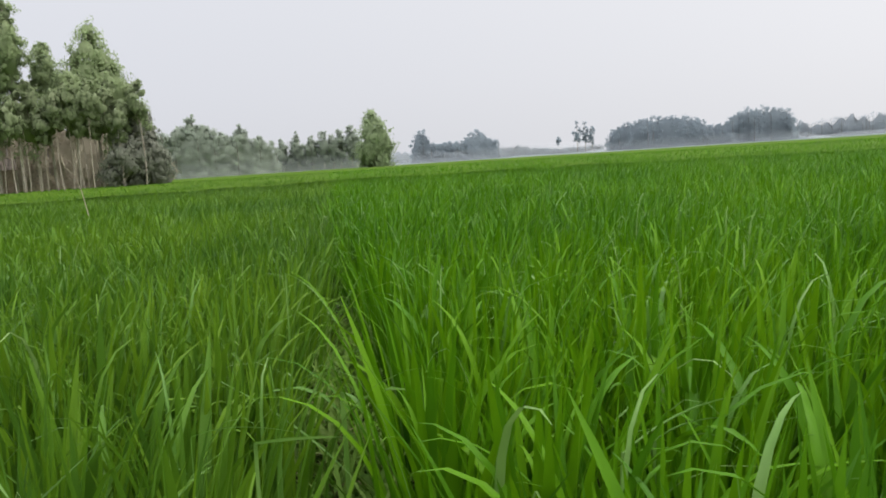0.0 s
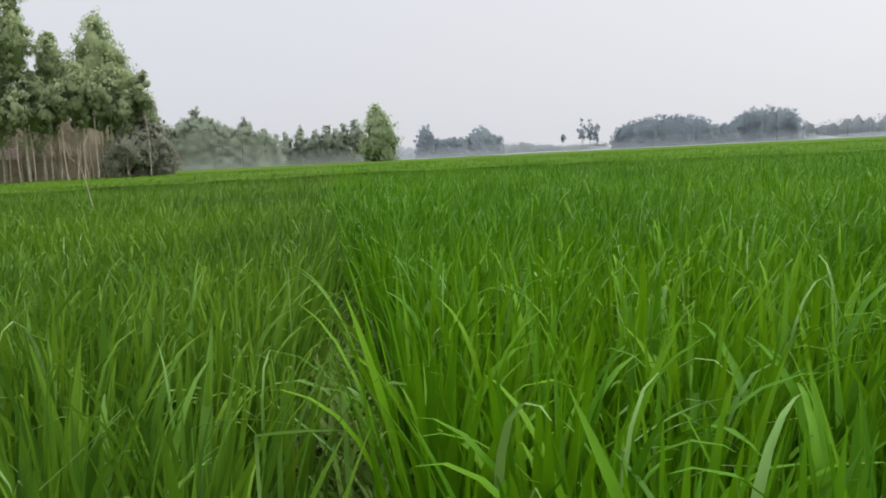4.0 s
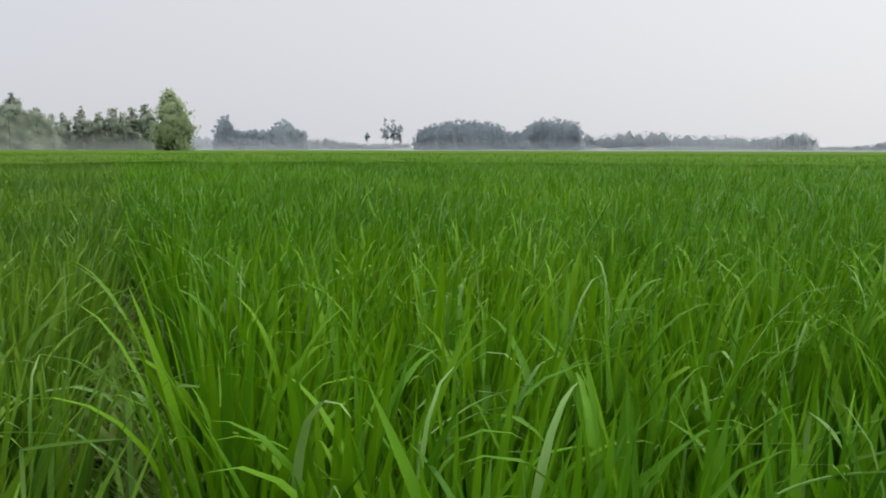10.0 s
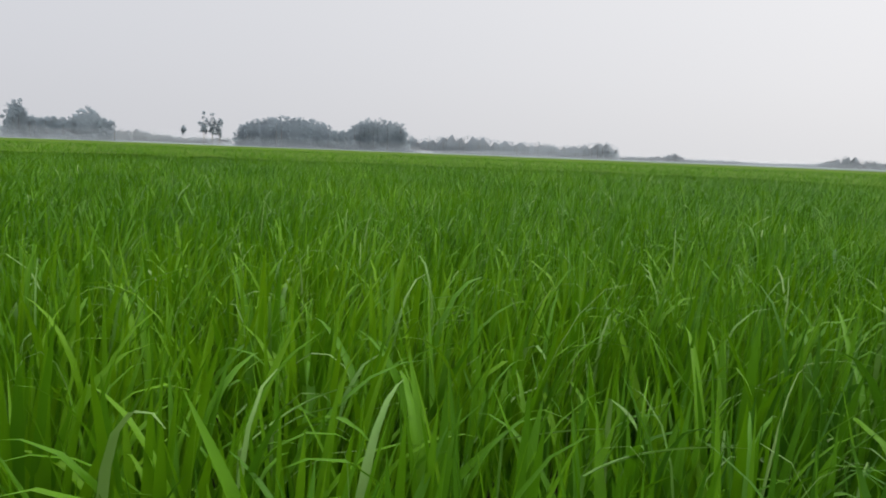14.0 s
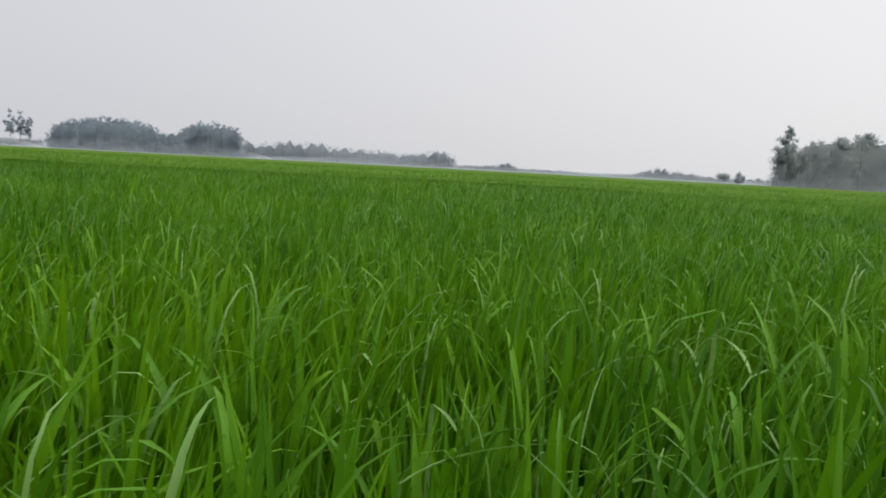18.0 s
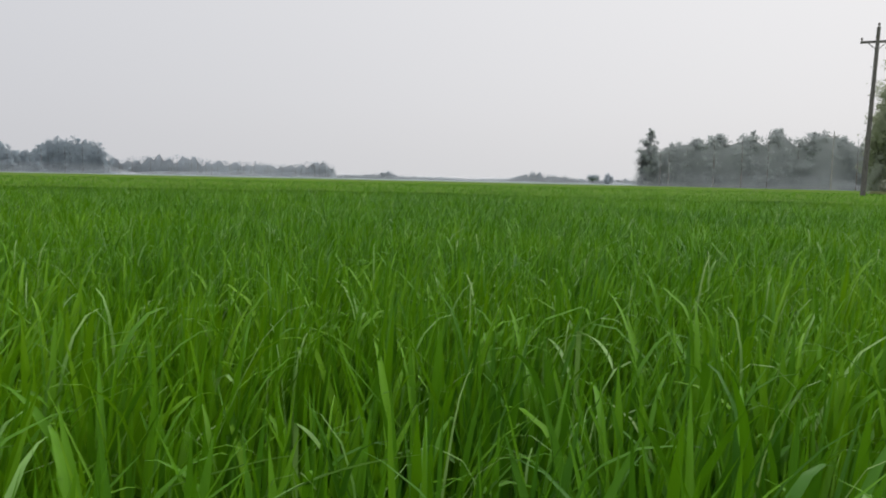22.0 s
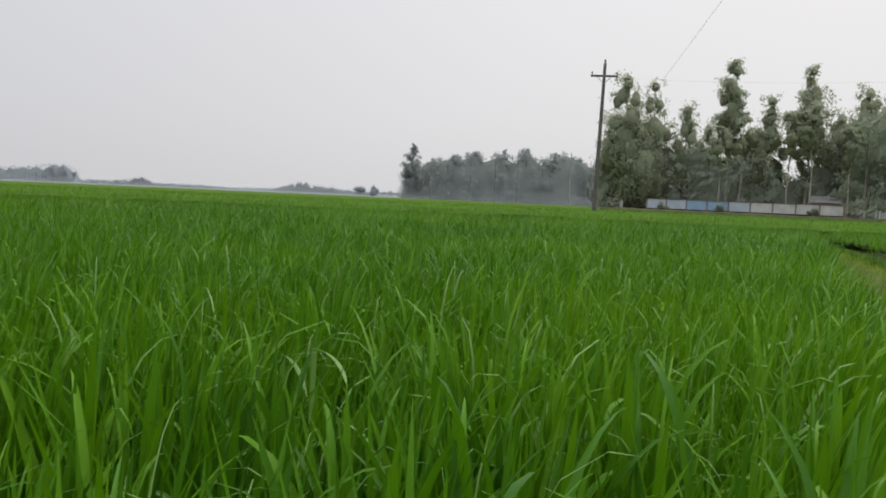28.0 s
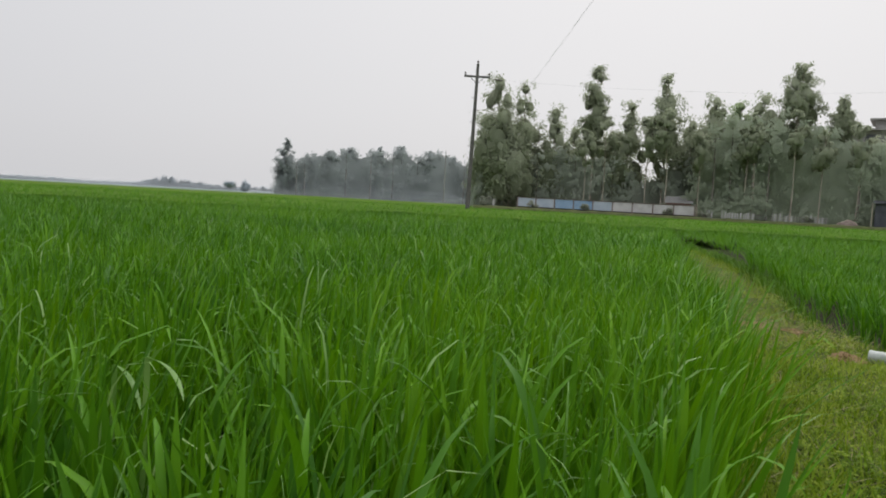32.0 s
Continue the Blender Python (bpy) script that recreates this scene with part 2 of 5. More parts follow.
def quad_mesh(name, verts, quads, mat, smooth=True, outward=None):
    me = bpy.data.meshes.new(name)
    verts = np.ascontiguousarray(verts, dtype=np.float32).reshape(-1, 3)
    quads = np.ascontiguousarray(quads, dtype=np.int32).reshape(-1, 4)
    me.vertices.add(len(verts))
    me.vertices.foreach_set("co", verts.ravel())
    me.loops.add(quads.size)
    me.loops.foreach_set("vertex_index", quads.ravel())
    me.polygons.add(len(quads))
    me.polygons.foreach_set("loop_start", np.arange(0, quads.size, 4, dtype=np.int32))
    me.polygons.foreach_set("loop_total", np.full(len(quads), 4, dtype=np.int32))
    me.polygons.foreach_set("use_smooth", np.full(len(quads), smooth))
    me.materials.append(mat)
    me.update(calc_edges=True)
    if outward is not None:
        me.normals_split_custom_set_from_vertices(np.asarray(outward, dtype=np.float32).tolist())
    return me


def stack(parts):
    """Joins (verts, quads) pairs."""
    vs, qs, n = [], [], 0
    for v, q in parts:
        v = np.asarray(v).reshape(-1, 3)
        vs.append(v)
        qs.append(np.asarray(q).reshape(-1, 4) + n)
        n += len(v)
    return np.concatenate(vs), np.concatenate(qs)


def part(name, data, mat, parent, label=""):
    """One mesh object under a thing; data is a bmesh, a (verts, quads) pair or such a pair with normals."""
    if isinstance(data, bmesh.types.BMesh):
        me = bpy.data.meshes.new(name)
        data.to_mesh(me)
        data.free()
        me.materials.append(mat)
    else:
        me = quad_mesh(name, data[0], data[1], mat, True, data[2] if len(data) > 2 else None)
    ob = new(name, me)
    ob.parent = parent
    return tagged(ob, label) if label else ob


def thing(name, at, label, category, group="", kind=""):
    ob = new(name)
    ob.empty_display_size = 0.3
    ob.matrix_world = Matrix.Translation(at)
    return tagged(ob, label, category, group, kind)


def tube(points, radii, sides=7):
    pts = [Vector(p) for p in points]
    v, q = [], []
    for i, p in enumerate(pts):
        d = (pts[min(i + 1, len(pts) - 1)] - pts[max(i - 1, 0)]).normalized()
        a = d.orthogonal().normalized()
        b = d.cross(a)
        for k in range(sides):
            w = 2 * math.pi * k / sides
            v.append(p + (a * math.cos(w) + b * math.sin(w)) * radii[i])
        if i:
            for k in range(sides):
                k2 = (k + 1) % sides
                q.append(((i - 1) * sides + k, (i - 1) * sides + k2, i * sides + k2, i * sides + k))
    # closed ends
    for i, end in ((0, -1), (len(pts) - 1, 1)):
        c = len(v)
        v.append(pts[i])
        for k in range(0, sides, 1):
            q.append((i * sides + k, i * sides + (k + 1) % sides, c, c))
    v = np.array([tuple(x) for x in v])
    q = [f for f in q if f[2] != f[3]] + []
    return v, np.array(q)


def box(bm, x0, x1, y0, y1, z0, z1, bevel=0.0):
    r = bmesh.ops.create_cube(bm, size=1.0, matrix=Matrix.Translation(((x0 + x1) / 2, (y0 + y1) / 2, (z0 + z1) / 2))
                              @ Matrix.Diagonal((x1 - x0, y1 - y0, z1 - z0, 1)))
    if bevel:
        es = list({e for vv in r["verts"] for e in vv.link_edges})
        bmesh.ops.bevel(bm, geom=es, offset=bevel, segments=2, affect="EDGES")
    return bm


# ---- blades of rice and grass ----
def blades(rng, base, length, lean_to, lean, bend, width, segs, crease=True, twist=0.5, hook=1.7):
    """Leaf blades as (verts, quads): each rises from its base, leans and bends over in the direction lean_to."""
    n = len(base)
    s = 1 - (1 - np.linspace(0, 1, segs + 1)) ** 1.35
    mid = (s[1:] + s[:-1]) / 2
    th = lean[:, None] + bend[:, None] * mid[None] ** np.reshape(hook, (-1, 1))
    step = length[:, None] * np.diff(s)[None]
    out = np.concatenate([np.zeros((n, 1)), np.cumsum(np.sin(th) * step, 1)], 1)
    up = np.concatenate([np.zeros((n, 1)), np.cumsum(np.cos(th) * step, 1)], 1)
    c, k = np.cos(lean_to)[:, None], np.sin(lean_to)[:, None]
    ctr = np.stack([base[:, :1] + out * c, base[:, 1:2] + out * k, base[:, 2:] + up], -1)
    w = width[:, None] * np.interp(s, [0, 0.3, 0.68, 0.88, 1], [0.55, 1.0, 0.92, 0.52, 0.03])[None] * 0.5
    tw = (rng.uniform(-1, 1, n) * twist)[:, None] + (rng.uniform(-1, 1, n) * twist)[:, None] * s[None]
    side = np.stack([-k * np.cos(tw) + c * np.sin(tw), c * np.cos(tw) + k * np.sin(tw), 0.25 * np.sin(tw * 1.7)], -1)
    a, b = ctr - side * w[..., None], ctr + side * w[..., None]
    if crease:
        tang = np.concatenate([th[:, :1], th], 1)
        nor = np.stack([np.cos(tang) * c, np.cos(tang) * k, -np.sin(tang)], -1)
        m = ctr + nor * (w * 0.35)[..., None]
        v = np.stack([a, m, b], 2)
        cols = 3
    else:
        v = np.stack([a, b], 2)
        cols = 2
    per = (segs + 1) * cols
    q = []
    for i in range(segs):
        for j in range(cols - 1):
            o = i * cols + j
            q.append((o, o + 1, o + cols + 1, o + cols))
    q = (np.array(q)[None] + (np.arange(n) * per)[:, None, None]).reshape(-1, 4)
    return v.reshape(-1, 3), q


# the bund runs along this line, u metres ahead and v metres to its right
BU = np.array((0.989, -0.148))
BV = np.array((-0.148, -0.989))
BO = np.array((0.26, -0.07))


def bund_uv(x, y):
    dx, dy = x - BO[0], y - BO[1]
    return dx * BU[0] + dy * BU[1], dx * BV[0] + dy * BV[1]


def bund_xy(u, v):
    return BO[0] + u * BU[0] + v * BV[0], BO[1] + u * BU[1] + v * BV[1]


LEFT_U = (-9, 1.5, 2.7, 3.4, 4.2, 5.0, 5.8, 7.2, 9.1, 12.4, 18.4, 24)
LEFT_V = (-0.03, 0.10, 0.24, 0.25, 0.21, 0.16, 0.11, 0.02, -0.02, -0.06, -0.12, -0.3)
RIGHT_U = (-9, 3.9, 4.3, 5.1, 5.4, 6.7, 7.1, 9.7, 13.7, 17.6, 20, 24)
RIGHT_V = (1.4, 1.45, 2.1, 2.1, 1.36, 1.2, 1.08, 1.1, 1.0, 0.55, 0.05, -0.2)


def gap_uv(x, y):
    """Along and to the left of the narrow overgrown furrow between the two plots."""
    a = radians(7.4)
    return -x * math.sin(a) + y * math.cos(a), -x * math.cos(a) - y * math.sin(a)


def plot_of(x, y):
    """0 left plot, 1 main plot, 2 plot beyond the bund, -1 none."""
    u, v = bund_uv(x, y)
    r = np.hypot(x, y)
    main = v < np.interp(u, LEFT_U, LEFT_V)
    beyond = v > np.interp(u, RIGHT_U, RIGHT_V) + np.interp(u, (7, 12), (0.14, 0.05))
    gu, gv = gap_uv(x, y)
    half = np.interp(gu, (0, 1.2, 2.0, 3.2, 4.2, 5.5), (0.08, 0.13, 0.155, 0.12, 0.03, 0.0))
    out = np.where(beyond, 2, np.where(main, np.where((gv > 0) & (gu > -1), 0, 1), -1))
    out = np.where((np.abs(gv) < half) & (gu > 0), -1, out)
    return np.where(r < 0.62, -1, out)


def hills(rng, r0, r1, spacing, az0=-118.0, az1=38.0):
    g = np.arange(-r1, r1, spacing)
    x, y = [a.ravel() for a in np.meshgrid(g, g)]
    x = x + rng.uniform(-0.4, 0.4, len(x)) * spacing
    y = y + rng.uniform(-0.4, 0.4, len(y)) * spacing
    r = np.hypot(x, y)
    az = np.degrees(np.arctan2(-x, y))
    ahead = (az > az0) & (az < az1)
    k = (r >= r0) & (r < r1) & (ahead if az0 > -180 else ~((az > -118) & (az < 38)))
    return x[k], y[k]


def crop_height(plot, x, y):
    """How tall the crop stands against the main plot: lower beside the far edge of the bund."""
    if plot != 2:
        return np.full(len(x), (0.97, 1.0)[plot])
    u, v = bund_uv(x, y)
    return np.maximum(np.interp(v, (1.0, 4.0, 10.0), (0.64, 0.70, 1.0)), np.interp(u, (8.0, 19.0), (0.64, 1.0)))


def rice_ring(rng, plot, r0, r1, spacing, leaves, segs, width, crease, low=0.05, az0=-118.0, az1=38.0, all_bent=False):
    x, y = hills(rng, r0, r1, spacing, az0, az1)
    k = plot_of(x, y) == plot
    x, y = x[k], y[k]
    hill_h = crop_height(plot, x, y) * (1 + 0.05 * rng.standard_normal(len(x)).clip(-2, 2))
    x, y, hh = np.repeat(x, leaves), np.repeat(y, leaves), np.repeat(hill_h, leaves)
    n = len(x)
    to = rng.uniform(0, 2 * np.pi, n)
    spread = np.abs(rng.standard_normal(n)) * 0.05
    base = np.stack([x + np.cos(to) * spread, y + np.sin(to) * spread, rng.uniform(low, low + 0.2, n) * hh], 1)
    # most leaves reach the even top of the crop
    top = (0.45 + 0.25 * np.sqrt(rng.uniform(0, 1, n))) * hh
    bent = (rng.uniform(0, 1, n) > 0.80) | all_bent
    if all_bent:
        top = rng.uniform(0.58, 0.73, n) * hh
    lean = np.abs(rng.normal(0, 0.21, n)).clip(0, 0.6) + (0.0 if r0 < 3 else 0.06 if r0 < 7 else 0.2 if r0 < 14 else 0.42)
    bend = np.where(bent, rng.uniform(0.9, 2.3, n), rng.uniform(0.0, 0.4, n))
    hook = np.where(bent, rng.uniform(2.5, 5.5, n), 1.7)
    if all_bent:
        bend, hook = rng.uniform(1.4, 2.9, n), rng.uniform(1.4, 3.5, n) ** 2
    length = (top - base[:, 2]) * np.where(bent, 1.1, 1.0) / np.cos(lean + 0.2 * np.minimum(bend, 0.5))
    # a light breeze leans the leaves to one side
    bx, by = np.cos(to) + 0.45, np.sin(to) - 0.25
    w = width * (0.3 + rng.uniform(0, 1, n) ** 1.4)
    return blades(rng, base, length, np.arctan2(by, bx), lean, bend, w, segs, crease, 0.6, hook)


def rice_plot(name, label, plot, mat, seed):
    rng = np.random.default_rng(seed)
    rings = [rice_ring(rng, plot, 0.55, 1.9, 0.17, 27, 9, 0.0205, True),
             rice_ring(rng, plot, 1.9, 3.6, 0.17, 28, 6, 0.0170, True),
             rice_ring(rng, plot, 3.6, 7.0, 0.17, 27, 4, 0.0152, False, 0.04),
             rice_ring(rng, plot, 7.0, 14.0, 0.18, 17, 2, 0.0172, False, 0.2),
             rice_ring(rng, plot, 14.0, 30.0, 0.22, 8, 1, 0.028, False, 0.28),
             rice_ring(rng, plot, 27.0, 70.0, 0.46, 6, 1, 0.063, False, 0.32),
             rice_ring(rng, plot, 0.62, 7.0, 0.21, 8, 2, 0.026, False, 0.05, -999),
             rice_ring(rng, plot, 7.0, 26.0, 0.40, 6, 1, 0.06, False, 0.1, -999)]
    me = quad_mesh(name, *stack(rings), mat)
    return tagged(new(name, me), label, "rice crop", kind="stuff")


# ---- trees ----
def leaf_cloud(rng, centres, radii, n, size, flat=0.75, hang=0.0, core=None, own=0.4):
    """n small leaf sprays laid over the given clumps as (verts, quads, normals); core is the middle of the crown."""
    centres, radii = np.asarray(centres, float), np.asarray(radii, float)
    pick = rng.choice(len(centres), n, p=radii ** 2 / (radii ** 2).sum())
    d = rng.standard_normal((n, 3))
    d /= np.linalg.norm(d, axis=1, keepdims=True)
    rad = radii[pick] * np.minimum(np.abs(rng.standard_normal(n)) * 0.5 + 0.3, 1.2)
    c = centres[pick] + d * rad[:, None] * (1, 1, flat)
    out = d * own + (0, 0, 0.1)
    if core is not None:
        o = c - np.broadcast_to(core, centres.shape)[pick]
        out = out + o / np.maximum(np.linalg.norm(o, axis=1, keepdims=True), 0.01)
    # shading normals turned sideways to even out light and shade on the foliage
    out *= (1, 1, 0.65)
    out /= np.maximum(np.linalg.norm(out, axis=1, keepdims=True), 0.01)
    # each spray lies roughly along the surface of its clump and hangs a little
    g = out + rng.standard_normal((n, 3)) * 0.45
    g /= np.linalg.norm(g, axis=1, keepdims=True)
    g *= np.where((g * out).sum(1, keepdims=True) < 0, -1, 1)
    a = rng.standard_normal((n, 3)) * (1, 1, 1 + 3 * hang)
    a = np.cross(g, np.cross(a, g))
    a /= np.linalg.norm(a, axis=1, keepdims=True)
    b = np.cross(g, a)
    s = size * rng.uniform(0.6, 1.4, n)[:, None]
    v = np.stack([c - a * s, c - b * s * 0.45 + a * s * 0.1, c + a * s, c + b * s * 0.45 + a * s * 0.1], 1)
    return v.reshape(-1, 3), np.arange(n * 4).reshape(-1, 4), np.repeat(out, 4, axis=0)


def with_body(cloud, body, core):
    """Joins a leaf cloud and the dense foliage inside it, whose normals point away from core."""
    o = (body[0] - np.asarray(core)) * (1, 1, 0.65)
    o = o / np.maximum(np.linalg.norm(o, axis=1, keepdims=True), 0.01)
    return stack([cloud[:2], body]) + (np.concatenate([cloud[2], o]),)


PROFILES = {
    "gum": ((0, 0.45), (0.2, 0.8), (0.45, 1.0), (0.75, 0.86), (1, 0.5)),
    "round": ((0, 0.6), (0.15, 0.9), (0.5, 1.0), (0.8, 0.82), (1, 0.4)),
    "cone": ((0, 0.8), (0.2, 1.0), (0.5, 0.85), (0.8, 0.5), (1, 0.15)),
    "tuft": ((0, 0.3), (0.3, 0.5), (0.6, 0.9), (0.85, 1.0), (1, 0.6)),
    "flat": ((0, 0.2), (0.4, 0.6), (0.7, 1.0), (1, 0.9)),
}


def lobe_mass(rng, centre, r, rz, around=11, rows=7):
    """Dense inner foliage of one lobe of a crown, a small lumpy closed body inside its leaf sprays."""
    w = np.linspace(0, 2 * np.pi, around, endpoint=False)
    p = np.linspace(0.12, np.pi - 0.12, rows)
    rad = rng.uniform(0.78, 1.12, (rows, around)) * rng.uniform(0.9, 1.1, (1, around))
    v = np.stack([np.outer(np.sin(p), np.cos(w)) * rad * r, np.outer(np.sin(p), np.sin(w)) * rad * r,
                  np.cos(p)[:, None] * rad * rz], -1).reshape(-1, 3) + centre
    q = [((i - 1) * around + k, i * around + k, i * around + (k + 1) % around, (i - 1) * around + (k + 1) % around)
         for i in range(1, rows) for k in range(around)]
    return v, np.array(q)


def wood_mass(rng, d, az, top, bottom, cell, thick, seed):
    """Dense inner foliage of a stretch of wood, a long lumpy closed body with an uneven crest."""
    cols = max(8, int(radians(az[-1] - az[0]) * d / cell))
    mean_h = EYE + d * math.tan(radians(top.mean()))
    rows = int(min(36, max(9, mean_h / cell)))
    aa = np.linspace(az[0], az[-1], cols)
    v, q = [], []
    n = 2 * rows
    for i, a in enumerate(aa):
        hh = EYE + d * math.tan(radians(np.interp(a, az, top)))
        s = radians(a) * d
        hh *= 0.88 + 0.09 * noise.noise((s / (0.45 * mean_h), seed * 3.1, 0)) + 0.05 * noise.noise((s / (0.10 * mean_h), seed * 7.7, 4))
        end = min(1.0, 0.25 + 3.0 * min(i, cols - 1 - i) / (mean_h / cell))
        hh *= 0.55 + 0.45 * end
        if d > 300:
            hh = 0.75 + (hh - 0.75) * (0.9 + 0.55 * noise.noise((s / 5.0, seed, 2)) + 0.14 * noise.noise((s / 1.8, seed, 6)))
        for k in range(n):
            f = k / (rows - 1) if k < rows else (n - 1 - k) / (rows - 1)
            out = thick * (1 if k < rows else -1) * math.sqrt(max(0.0, 1 - f ** 6)) * end
            lump = thick * (0.10 * noise.noise((s / (0.22 * mean_h), f * 5, seed)) + 0.14 * noise.noise((s / (0.05 * mean_h), f * 12, seed + 9)))
            z = bottom + (hh - bottom) * f + (rng.uniform(-0.2, 0.2) * cell if 0 < f else 0)
            p = place(a + math.degrees(rng.uniform(-0.2, 0.2) * cell / d), d - out - lump * (1 - f * f) + rng.uniform(-0.3, 0.3) * cell, z)
            v.append((p.x, p.y, p.z))
        if i:
            for k in range(n):
                k2 = (k + 1) % n
                q.append(((i - 1) * n + k, (i - 1) * n + k2, i * n + k2, i * n + k))
    return np.array(v), np.array(q)


def tree(name, label, az, d, top_el, width, shape="gum", crown_from=0.35, leaf=LEAF_NEAR, bark=BARK_PALE,
         size=0.145, dense=0.9, clumps=90, z0=0.0, group="", seed=0, lean=0.0, trunk=0.008):
    """A tree at azimuth az and distance d whose top stands top_el degrees above eye level."""
    rng = np.random.default_rng(seed + int(1000 * abs(az)) + int(d))
    height = (EYE + d * math.tan(radians(top_el)) - z0) * (1.035 if d < 160 else 1.0)
    root = thing(name, place(az, d, z0), label, "tree", group)
    across = np.array((math.cos(radians(az)), math.sin(radians(az)), 0.0))
    bow = rng.uniform(-0.02, 0.02, 2) * height
    pts, rad = [], []
    for f in np.linspace(0, 0.96, 9):
        off = across * lean * height * f + np.array((bow[0], bow[1], 0)) * math.sin(f * 5)
        pts.append((off[0], off[1], height * f - 0.05))
        rad.append(height * trunk * (1.05 - 0.95 * f) + 0.01)
    woods = [tube(pts, rad, 7)]
    # the crown is made of lobes, each carried by a limb and set with small sprigs
    count = max(4, clumps // 5)
    frac = (np.arange(count) + rng.uniform(0.1, 0.9, count)) / count
    prof = PROFILES[shape]
    ext = np.interp(frac, [p[0] for p in prof], [p[1] for p in prof]) * width / 2
    r = np.maximum(width * 0.18, ext * rng.uniform(0.48, 0.78, count))
    rz = r * (0.3 if shape == "flat" else 1.0) * rng.uniform(0.95, 1.5, count)
    ang = 2.4 * np.arange(count) + rng.uniform(-0.7, 0.7, count)
    off = np.maximum(0.0, ext - r * rng.uniform(0.7, 1.0, count)) * np.interp(frac, (0.6, 1.0), (1.0, 0.45))
    z = height * (crown_from + (1 - crown_from) * frac) - rz * frac
    z[-1], off[-1] = height - rz[-1], off[-1] * 0.3
    ctr = np.stack([across[0] * lean * z + np.cos(ang) * off, across[1] * lean * z + np.sin(ang) * off, z], 1)
    for i in range(count):
        f = max(0.0, (z[i] - off[i] * 0.9 - 0.2) / height)
        k = min(int(f * 8 / 0.96), 7)
        a, e = Vector(pts[k]), Vector(ctr[i])
        m = a.lerp(e, 0.5) + Vector((0, 0, -0.08 * (e - a).length))
        woods.append(tube([a, m, e], [rad[k] * 0.55 + 0.004, rad[k] * 0.4 + 0.003, 0.01], 5))
    part("trunk", stack(woods), bark, root)
    mid = np.array((0, 0, height * (crown_from + (1 - crown_from) * 0.45)))
    core = ctr * 0.22 + mid * 0.78
    k = 9
    sprig = rng.standard_normal((count * k, 3))
    sprig /= np.linalg.norm(sprig, axis=1, keepdims=True)
    sprig = np.repeat(ctr, k, 0) + sprig * np.repeat(np.stack([r, r, rz], 1), k, 0) * rng.uniform(0.35, 1.0, (count * k, 1))
    n = min(int(dense * 7 * height * (1 - crown_from) * width / size ** 2), 6500)
    cloud = leaf_cloud(rng, sprig, np.repeat(r, k) * rng.uniform(0.28, 0.6, count * k), n, size, 0.85, 0.8, np.repeat(core, k, 0), 0.5)
    if dense > 0.6 and d > 60:
        bodies = [lobe_mass(rng, ctr[i], r[i] * 0.42, rz[i] * 0.42) for i in range(count)]
        cores = np.concatenate([np.repeat(core[i:i + 1], len(b[0]), 0) for i, b in enumerate(bodies)])
        cloud = with_body(cloud, stack(bodies), cores)
    part("crown", cloud, leaf, root)
    return root


def woodland(name, label, d, outline, leaf, size, depth, bottom=0.0, dense=1.0, seed=0, kind="stuff"):
    """A stretch of wood at one distance; outline is (azimuth, elevation of the tree tops)."""
    rng = np.random.default_rng(seed)
    az = np.array([o[0] for o in outline])
    order = np.argsort(az)
    az, top = az[order], np.array([o[1] for o in outline])[order]
    span = radians(az[-1] - az[0]) * d
    mean_h = EYE + d * math.tan(radians(top.mean()))
    step = mean_h * 0.085
    cs, rs, stems = [], [], []
    n_cols = max(3, int(span / step))
    for i in range(n_cols):
        a = az[0] + (az[-1] - az[0]) * (i + rng.uniform(0.2, 0.8)) / n_cols
        hh = (EYE + d * math.tan(radians(np.interp(a, az, top)))) * (0.97 + 0.07 * math.sin(a * 9.1 + seed) * math.sin(a * 3.3) + rng.uniform(-0.03, 0.03))
        p0 = place(a, d + rng.uniform(-0.85, 0.05) * depth)
        for f in np.arange(-0.04, 1.0, 0.115):
            b = mean_h * rng.uniform(0.09, 0.17) * (1.05 - 0.45 * max(f, 0))
            z = max(bottom + 0.25 * b, hh * f - b * 0.4 + 0.06 * hh)
            z = min(z, hh - b * 0.7)
            cs.append((p0.x + rng.uniform(-1, 1) * b, p0.y + rng.uniform(-1, 1) * b, z))
            rs.append(b)
        if i % 2 == 0:
            stems.append(tube([p0, p0 + Vector((0.1, 0, hh * 0.5)), p0 + Vector((0, 0.1, hh * 0.9))],
                              [mean_h * 0.012, mean_h * 0.01, 0.03], 5))
    root = thing(name, place((az[0] + az[-1]) / 2, d), label, "woodland", kind=kind)
    at = np.array(root.matrix_world.translation)
    n = int(dense * 5.0 * span * mean_h / size ** 2)
    # core lies behind and below, bending shading normals upward and toward the field
    core = place((az[0] + az[-1]) / 2, d + 2.5 * mean_h, -0.5 * mean_h)
    cloud = leaf_cloud(rng, cs, rs, min(n, 33000), size, 0.8, 0.4 if d < 300 else 0.2, core, 0.3)
    v, q, o = with_body(cloud, wood_mass(rng, d, az, top, bottom, mean_h * 0.035 if d < 300 else mean_h * 0.085, depth * 0.45, seed), core)
    part("crowns", (v - at, q, o), leaf, root)
    v, q = stack(stems)
    part("stems", (v - at, q), BARK_DARK, root)
    return root


